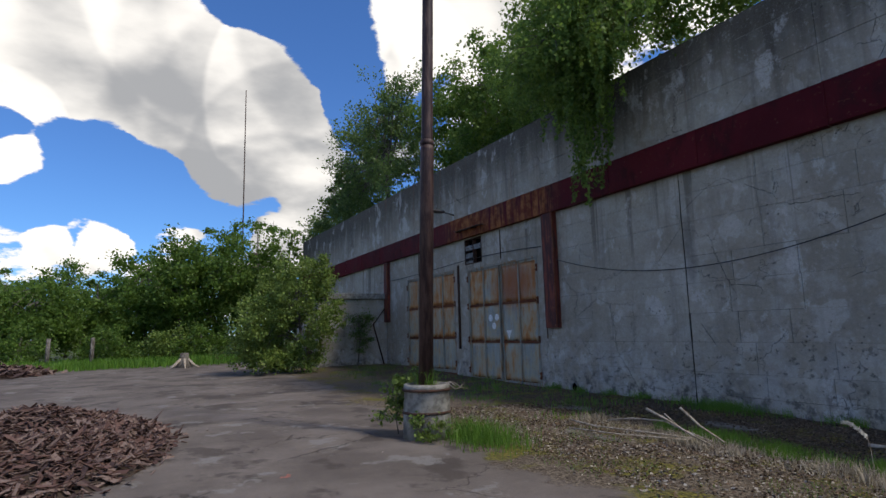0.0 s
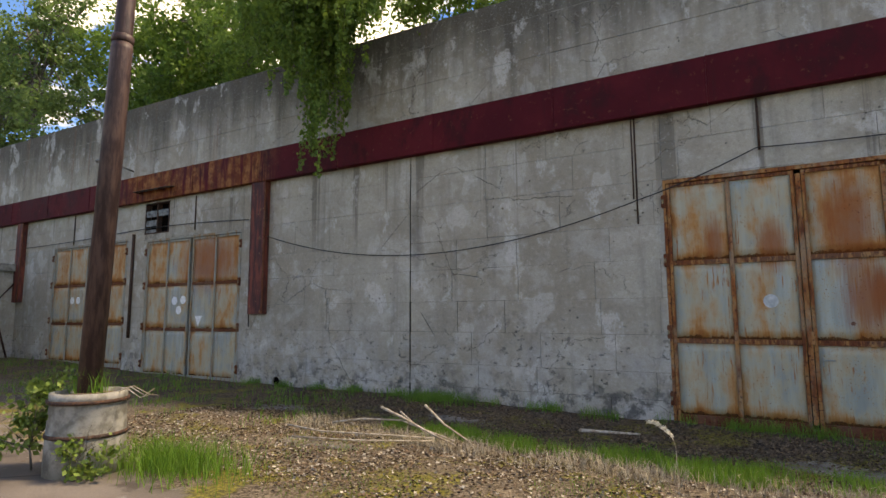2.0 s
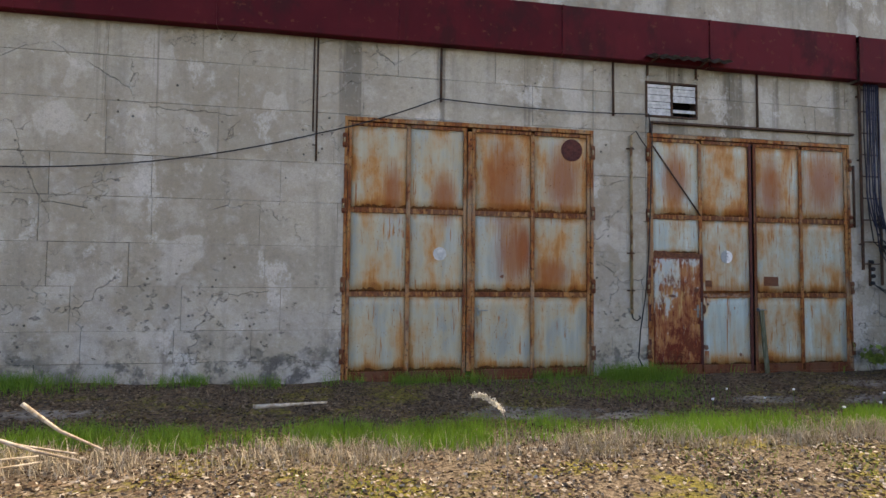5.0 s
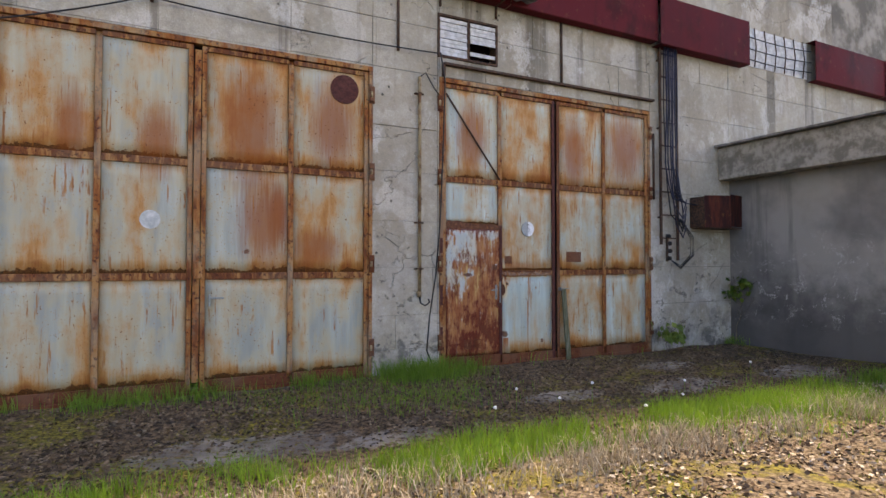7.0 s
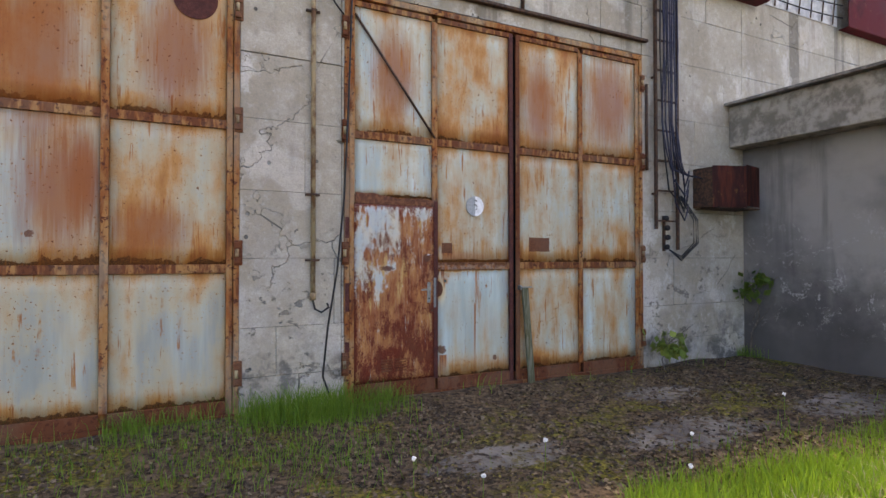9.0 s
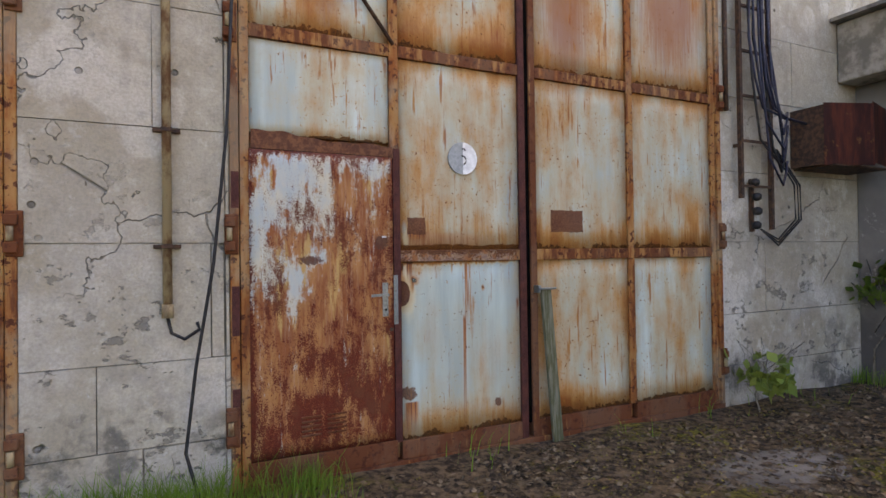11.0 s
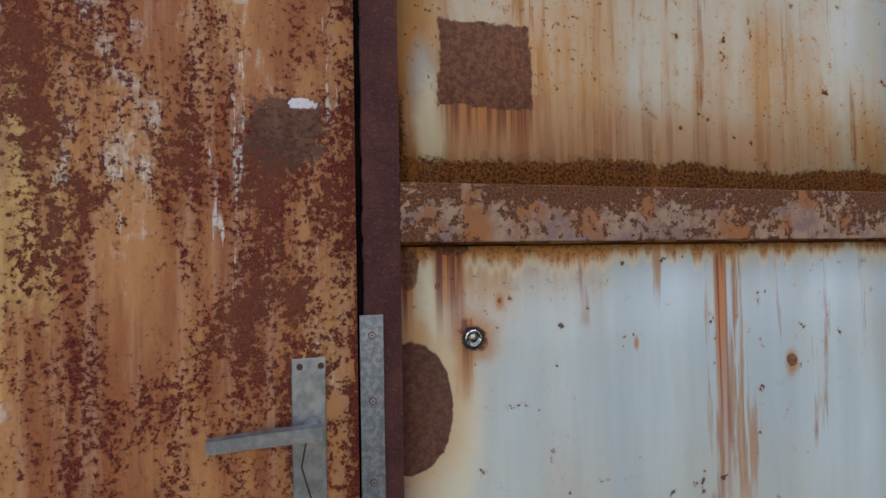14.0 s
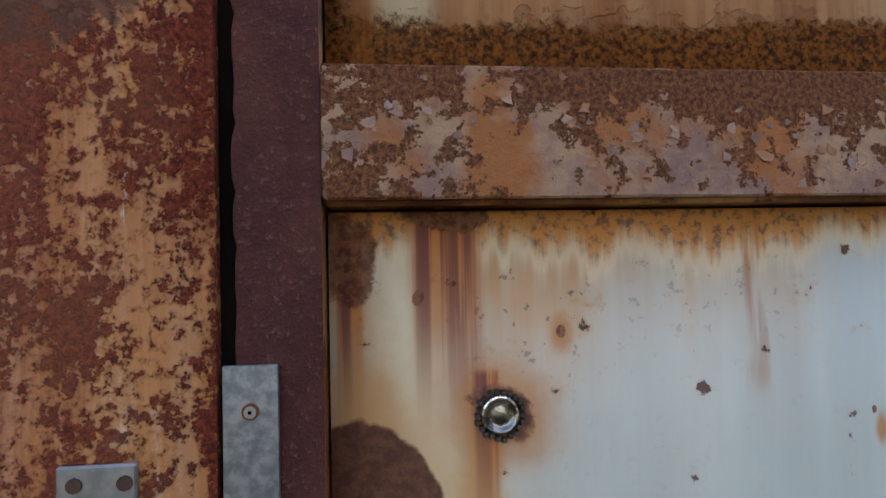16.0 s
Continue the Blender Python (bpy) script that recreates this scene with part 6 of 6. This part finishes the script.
    tree("pot_bush", "low light green leafy bush in front of the drum", "bush", (POT[0] + 0.45, POT[1] - 0.22, gz(*POT)), 0.45,
         [(0, 0, 0.26, 0.28, 0.24, 0.2), (0.1, 0.1, 0.18, 0.3, 0.2, 0.15)], 520, 0.065, LEAF_BUSH, 15, 0.01, 0.0, 0.11, 10)
    tree("seedling_maple", "young green sapling beside the gate frame", "sapling", (6.18, 12.15, gz(6.2, 12.15)), 0.62, [(0, -0.05, 0.40, 0.24, 0.2, 0.16)], 130, 0.13, LEAF_BUSH, 16, 0.01, 0.4, 0.12, 8)
    tree("seedling_maple", "slim sapling in the corner by the annexe", "sapling", (8.1, 12.25, gz(8.1, 12.25)), 1.5, [(0.0, -0.1, 1.12, 0.26, 0.25, 0.22)], 110, 0.14, LEAF_WOOD, 17, 0.016, 0.3, 0.14, 8)


def far_things():
    for x, y, h, r in ((-60.0, 9.4, 27.5, 0.09), (-95.0, 19.5, 20.5, 0.08)):
        m = thing("radio_mast", "thin dark radio mast standing beyond the trees", "mast", (x, y, gz(x, y)))
        part("mast_tube", tube(bmesh.new(), [(0, 0, -0.2), (0, 0, h * 0.5), (0, -0.05, h)], r, r * 0.5, 6), OLD_IRON, m)
    for x, y in ((-44.5, -4.6), (-44.8, -2.2)):
        p = thing("fence_post", "weathered grey wooden fence post in the grass", "post", (x, y, gz(x, y)))
        part("post", tube(bmesh.new(), [(0, 0, -0.2), (0.02, 0.03, 1.9)], 0.13, 0.12, 8), BARK, p)
    s = thing("tree_stump", "pale broken tree stump with splayed roots", "stump", (-37.5, 2.95, gz(-37.5, 2.95)))
    part("stump_body", lathe(bmesh.new(), [(0.55, -0.05), (0.34, 0.25), (0.26, 0.6), (0.22, 0.85)], 12), BARK, s)
    for k in range(6):
        a = k * 1.05
        part("root", tube(bmesh.new(), [(0.2 * math.cos(a), 0.2 * math.sin(a), 0.5), (0.6 * math.cos(a), 0.6 * math.sin(a), 0.15), (0.95 * math.cos(a), 0.95 * math.sin(a), -0.03)], 0.09, 0.04, 6), DEADWOOD, s)


def bark_pile(label, cx, cy, rx, ry, h, count, seed, big=1.0):
    """A heap of bark and chips: a mound with loose pieces lying over it."""
    r = np.random.default_rng(seed)

    def mound(x, y):
        d = ((x - cx) / rx) ** 2 + ((y - cy) / ry) ** 2
        return ground_height(x, y) + h * np.clip(1 - d, 0, 1) ** 0.8 * (0.75 + 0.25 * np.sin(2.1 * x + y) * np.sin(1.7 * y))

    heap = thing("bark_heap", label, "heap", (0, 0, 0), "", "stuff")
    bm = bmesh.new()
    n = 34
    vs = []
    for j in range(n):
        row = []
        for i in range(n):
            x, y = cx + rx * 1.05 * (2 * i / (n - 1) - 1), cy + ry * 1.05 * (2 * j / (n - 1) - 1)
            d = ((x - cx) / rx) ** 2 + ((y - cy) / ry) ** 2
            row.append(bm.verts.new((x, y, float(mound(x, y)) - 0.012 - (0.05 if d > 1 else 0))))
        vs.append(row)
    for j in range(n - 1):
        for i in range(n - 1):
            bm.faces.new((vs[j][i], vs[j][i + 1], vs[j + 1][i + 1], vs[j + 1][i])).smooth = True
    part("mound", bm, LITTER, heap)
    a, q = r.uniform(0, 2 * np.pi, count), np.sqrt(r.uniform(0, 1, count)) * r.normal(0.97, 0.07, count)
    x, y = cx + rx * q * np.cos(a), cy + ry * q * np.sin(a)
    z = mound(x, y) + r.uniform(0.0, 0.04, count)
    length, width, thick = big * r.gamma(3.0, 0.022, count) + 0.03, big * r.uniform(0.012, 0.04, count), r.uniform(0.004, 0.010, count)
    yaw, tilt, roll = r.uniform(0, 6.3, count), r.normal(0, 0.35, count), r.normal(0, 0.5, count)
    ex = np.stack([np.cos(yaw) * np.cos(tilt), np.sin(yaw) * np.cos(tilt), np.sin(tilt)], 1)
    ey = np.stack([-np.sin(yaw) * np.cos(roll), np.cos(yaw) * np.cos(roll), np.sin(roll)], 1)
    ez = np.cross(ex, ey)
    c = np.stack([x, y, z], 1)
    L, Wd, T = ex * length[:, None], ey * width[:, None], ez * thick[:, None]
    co = np.stack([c - L - Wd, c + L * 0.9 - Wd * 0.7, c + L + Wd * 0.8, c - L * 0.8 + Wd, c - L - Wd + T, c + L * 0.9 - Wd * 0.7 + T, c + L + Wd * 0.8 + T, c - L * 0.8 + Wd + T], 1)
    faces = np.array([[4, 5, 6, 7], [0, 1, 5, 4], [1, 2, 6, 5], [2, 3, 7, 6], [3, 0, 4, 7]])
    me = bpy.data.meshes.new("chips")
    me.from_pydata(co.reshape(-1, 3).tolist(), [], (faces[None] + 8 * np.arange(count)[:, None, None]).reshape(-1, 4).tolist())
    me.materials.append(CHIPS)
    ob = new("chips", me)
    ob.parent = heap
    tagged(ob, "loose brown bark chips", kind="stuff")


def spread(n, area, r, keep=None):
    """Random places in a rectangle, thinned by a slow wave so that they stand in patches."""
    x0, x1, y0, y1 = area
    x, y = r.uniform(x0, x1, n), r.uniform(y0, y1, n)
    if keep is not None:
        ok = r.uniform(0, 1, n) < keep(x, y)
        x, y = x[ok], y[ok]
    return x, y


def patchy(x, y, f=1.0, cut=0.0):
    w = np.sin(1.9 * f * x + 1.3) * np.sin(2.3 * f * y + 0.4) + 0.6 * np.sin(4.7 * f * x - 1.1 * y) + 0.35 * np.sin(9.1 * f * x + 7.3 * f * y)
    return np.clip((w - cut) * 1.3, 0, 1)


def stuff(name, label, category, corners, mat):
    n, k = corners.shape[:2]
    if k == 4:
        me = quads(name, corners, mat)
    else:
        i = 5 * np.arange(n)
        loops = np.stack([i, i + 1, i + 2, i + 4, i + 4, i + 2, i + 3], 1)
        me = bpy.data.meshes.new(name)
        me.vertices.add(n * 5)
        me.vertices.foreach_set("co", corners.reshape(-1).astype(np.float32))
        me.loops.add(n * 7)
        me.loops.foreach_set("vertex_index", loops.reshape(-1).astype(np.int32))
        me.polygons.add(n * 2)
        me.polygons.foreach_set("loop_start", np.stack([7 * np.arange(n), 7 * np.arange(n) + 4], 1).reshape(-1).astype(np.int32))
        me.update(calc_edges=True)
        me.materials.append(mat)
    tagged(new(name, me), label, category, "", "stuff")


def off_slab(x, y):
    """How little of the bare slabs is left to be overgrown: 1 beside them, near 0 on them."""
    k = np.ones_like(x)
    for cx, cy, rx, ry in SLABS:
        d = np.sqrt(((x - cx) / rx) ** 2 + ((y - cy) / ry) ** 2) + 0.18 * np.sin(7 * x) * np.sin(9 * y)
        k = np.minimum(k, 0.22 + 0.78 * np.clip((d - 0.6) / 0.6, 0, 1))
    return k


def green_things():
    r = np.random.default_rng(31)

    def strip(x, y):
        mid = np.interp(x, [-9, -6, -3.5, -1.5, 0, 2, 4, 6, 8], [9.3, 9.05, 8.95, 8.8, 8.75, 8.75, 8.75, 8.6, 8.6]) + 0.10 * np.sin(2.7 * x)
        half = np.interp(x, [-9, -6, -3.5, 0, 2, 4, 8], [0.2, 0.34, 0.48, 0.42, 0.42, 0.42, 0.5])
        return np.clip(1.25 - ((y - mid) / half) ** 2, 0, 1) * (0.12 + 0.88 * patchy(x, y, 1, -0.45))

    x, y = spread(130000, (-8.2, 8.0, 7.4, 10.6), r, strip)
    stuff("grass_strip", "bright green grass strip along the yard", "grass", blade_quads(x, y, 0.19, 0.55, 0.0036, r), GRASS)

    def foot(x, y):
        return np.exp(-((12.38 - y) / 0.28) ** 2) * patchy(x, y * 0.2, 1.1, -0.1) * np.where((x > 2.6) & (x < 8), 0.05, 1.0)

    x, y = spread(42000, (-15, 8.2, 11.5, 12.42), r, foot)
    stuff("grass_at_wall", "tufts of grass along the foot of the wall", "grass", blade_quads(x, y, 0.20, 0.5, 0.0035, r), GRASS)
    for (cx, cy, s, n, h) in ((1.15, 12.05, 0.36, 1700, 0.30), (-8.9, 12.1, 0.55, 1500, 0.26), (POT[0] + 0.75, POT[1] + 0.55, 0.45, 1500, 0.36), (-0.2, 11.6, 0.8, 700, 0.12), (0.7, 10.9, 0.6, 800, 0.12), (-2.2, 12.3, 0.5, 500, 0.25), (POT[0], POT[1], 0.12, 160, 0.0), (4.3, 8.5, 0.8, 2600, 0.13), (6.8, 8.7, 0.55, 1000, 0.18), (2.7, 8.6, 0.6, 700, 0.12)):
        x, y = r.normal(cx, s, n), r.normal(cy, s * 0.6, n)
        ok = y < 12.4
        x, y = x[ok], y[ok]
        c = blade_quads(x, y, h if h else 0.28, 0.6, 0.0035, r)
        if not h:
            c[:, :, 2] += 0.84
        stuff("grass_tuft", "tall green grass tuft", "grass", c, GRASS)

    def dry(x, y):
        mid = np.interp(x, [-9, -6, -3.5, 0, 3, 8], [8.5, 8.35, 8.3, 8.2, 8.15, 8.1])
        return np.clip(1 - ((y - mid) / 0.5) ** 2, 0, 1) * (0.3 + 0.7 * patchy(x, y, 1.2, -0.4))

    x, y = spread(42000, (-9.5, 7.5, 6.8, 9.2), r, dry)
    stuff("dry_grass", "bleached dry grass lying on the verge", "grass", blade_quads(x, y, 0.19, 1.0, 0.0032, r), STRAW)
    x, y = spread(6000, (-8.9, 1.0, 5.3, 8.0), r, lambda x, y: patchy(x, y, 0.8, 0.1))
    stuff("thin_grass", "thin short grass on the mossy verge", "grass", blade_quads(x, y, 0.07, 0.7, 0.0028, r), GRASS)
    x, y = spread(7000, (-27, -9.5, 7.0, 12.3), r, lambda x, y: patchy(x, y, 0.7, -0.3) * np.clip((y - 7.2 - 0.0 * x) / 1.5, 0, 1))
    stuff("rough_grass", "rough grass before the far gates", "grass", blade_quads(x, y, 0.2, 0.5, 0.006, r), GRASS)
    x, y = spread(16000, (-46, -38, -26, 12), r, lambda x, y: np.clip((-39 - x) / 3 + 0.4 * patchy(x, y), 0, 1))
    stuff("far_grass", "pale green tall grass before the wood", "grass", blade_quads(x, y, 0.55, 0.4, 0.03, r), GRASS)

    def fallen(x, y):
        return np.clip((y - 5.2) / 0.8, 0, 1) * (0.3 + 0.7 * patchy(x, y, 0.9, -0.6)) * off_slab(x, y)

    x, y = spread(120000, (-12.5, 8.0, 5.1, 12.3), r, fallen)
    z = ground_height(x, y) + r.uniform(0.002, 0.018, len(x))
    c = leaf_quads(np.stack([x, y, z], 1), 0.050, r)
    c[:, :, 2] = z[:, None] + (c[:, :, 2] - z[:, None]) * 0.55
    inner = y > 8.9
    stuff("leaf_litter", "brown and bleached dead leaves and twigs on the ground", "leaf litter", c[~inner], LITTER)
    stuff("leaf_mould", "dark rotten leaves and twigs near the wall", "leaf litter", c[inner], MOULD)
    x, y = spread(80000, (-11, 8.0, 5.4, 12.2), r, lambda x, y: patchy(x, y, 0.75, -0.15) * off_slab(x, y))
    z = ground_height(x, y) + r.uniform(0.0, 0.022, len(x))
    c = leaf_quads(np.stack([x, y, z], 1), 0.026, r)
    c[:, :, 2] = z[:, None] + (c[:, :, 2] - z[:, None]) * 0.6
    stuff("moss", "olive moss cushions on the ground", "moss", c, MOSS)
    x, y = spread(2600, (-14, 3, 1.5, 5.4), r, lambda x, y: patchy(x, y, 0.5, 0.7) * 0.8)
    z = ground_height(x, y) + 0.006
    c = leaf_quads(np.stack([x, y, z], 1), 0.05, r)
    c[:, :, 2] = z[:, None] + (c[:, :, 2] - z[:, None]) * 0.15
    stuff("scattered_leaves", "dead leaves blown over the asphalt", "leaf litter", c, LITTER)
    # grass heads, dandelion clocks, twigs
    s = thing("feather_grass", "single pale feathery grass head on a thin stalk", "grass head", (-3.08, 6.1, gz(-3.08, 6.1)))
    part("stalk", tube(bmesh.new(), [(0, 0, -0.02), (0.01, 0.0, 0.45), (0.0, 0.0, 0.72), (-0.02, 0, 0.80)], 0.0025, 0.002, 5), DEADWOOD, s)
    head = np.array([(-0.02 - 0.19 * u, 0.0, 0.80 + 0.10 * math.sin(1.9 * u)) for u in np.linspace(0, 1, 420)]) + r.normal(size=(420, 3)) * 0.007
    ob = new("plume", quads("plume", leaf_quads(head, 0.016, r), WHITE_STRAW))
    ob.parent = s
    clocks = [(2.06, 8.83), (2.31, 9.89), (1.6, 9.6), (2.9, 9.1), (3.4, 9.5), (1.25, 9.9), (0.6, 9.3), (5.2, 9.9)]
    for x, y in clocks:
        h = float(r.uniform(0.16, 0.26))
        d = thing("dandelion_clock", "white dandelion clock on a green stalk in the grass", "flower", (x, y, gz(x, y)), "dandelions in the grass")
        part("stalk", tube(bmesh.new(), [(0, 0, -0.02), (0.01, 0.01, h)], 0.003, 0.002, 5), GRASS, d)
        bm = bmesh.new()
        bmesh.ops.create_icosphere(bm, subdivisions=2, radius=0.015, matrix=Matrix.Translation((0.01, 0.01, h + 0.01)))
        for v in bm.verts:
            v.co += v.normal * float(r.uniform(-0.005, 0.006))
        part("clock", bm, WHITE, d)
    for i, (pts, rad) in enumerate((([(-7.6, 8.35, 0.32), (-7.2, 8.3, 0.22), (-6.6, 8.25, 0.02), (-6.2, 8.15, -0.05)], 0.022), ([(-6.58, 7.97, 0.48), (-6.35, 8.1, 0.22), (-6.08, 8.28, 0.0)], 0.02),
                                    ([(-8.6, 8.4, 0.0), (-7.9, 8.3, 0.13), (-7.2, 8.3, 0.17), (-6.7, 8.3, 0.05), (-6.3, 8.3, -0.03)], 0.018), ([(-7.35, 8.5, 0.25), (-7.0, 8.4, 0.10), (-6.8, 8.35, 0.02)], 0.014),
                                    ([(-9.1, 7.9, 0.0), (-8.2, 7.7, 0.02), (-7.2, 7.9, 0.03), (-6.5, 8.1, 0.02)], 0.016), ([(-8.4, 7.3, 0.0), (-7.4, 7.4, 0.03), (-6.4, 7.9, 0.03)], 0.014), ([(-5.1, 10.2, -0.1), (-4.2, 10.3, -0.09)], 0.03))):
        q = [(a, b, max(c, gz(a, b) + rad * 0.8)) for a, b, c in pts]
        solid("dead_branch", tube(bmesh.new(), q, rad, rad * 0.45, 7), DEADWOOD, "bleached dead branch lying in the grass", "branch", "branches by the grass")


WHITE_STRAW = plain("pale_plume", (0.55, 0.50, 0.40), (0.75, 0.70, 0.58), 40, 0.9)
def paint_mark():
    bm = bmesh.new()
    pick = random.Random(12)
    for k in range(5):
        cx, cy, rr = -7.75 + pick.uniform(-0.12, 0.12), 2.2 + pick.uniform(-0.07, 0.07), pick.uniform(0.03, 0.08)
        ring = [bm.verts.new((cx + rr * pick.uniform(0.5, 1.2) * math.cos(a), cy + 0.7 * rr * pick.uniform(0.5, 1.2) * math.sin(a), gz(cx, cy) + 0.004 + 0.0006 * k)) for a in np.linspace(0, 5.6, 9)]
        bm.faces.new(ring)
    solid("paint_mark", bm, plain("faded_red_spray", (0.36, 0.12, 0.09), (0.20, 0.13, 0.11), 30, 0.85), "faded red spray mark on the asphalt", "paint mark", "", "structure")


paint_mark()
pole_in_pot()
trees()
far_things()
bark_pile("heap of reddish brown bark chips on the asphalt", -11.6, -1.2, 4.0, 2.3, 0.62, 9000, 51)
bark_pile("grey heap of bark and branches at the edge of the yard", -38.0, -6.5, 4.5, 3.0, 0.55, 1500, 52, 3.0)
green_things()
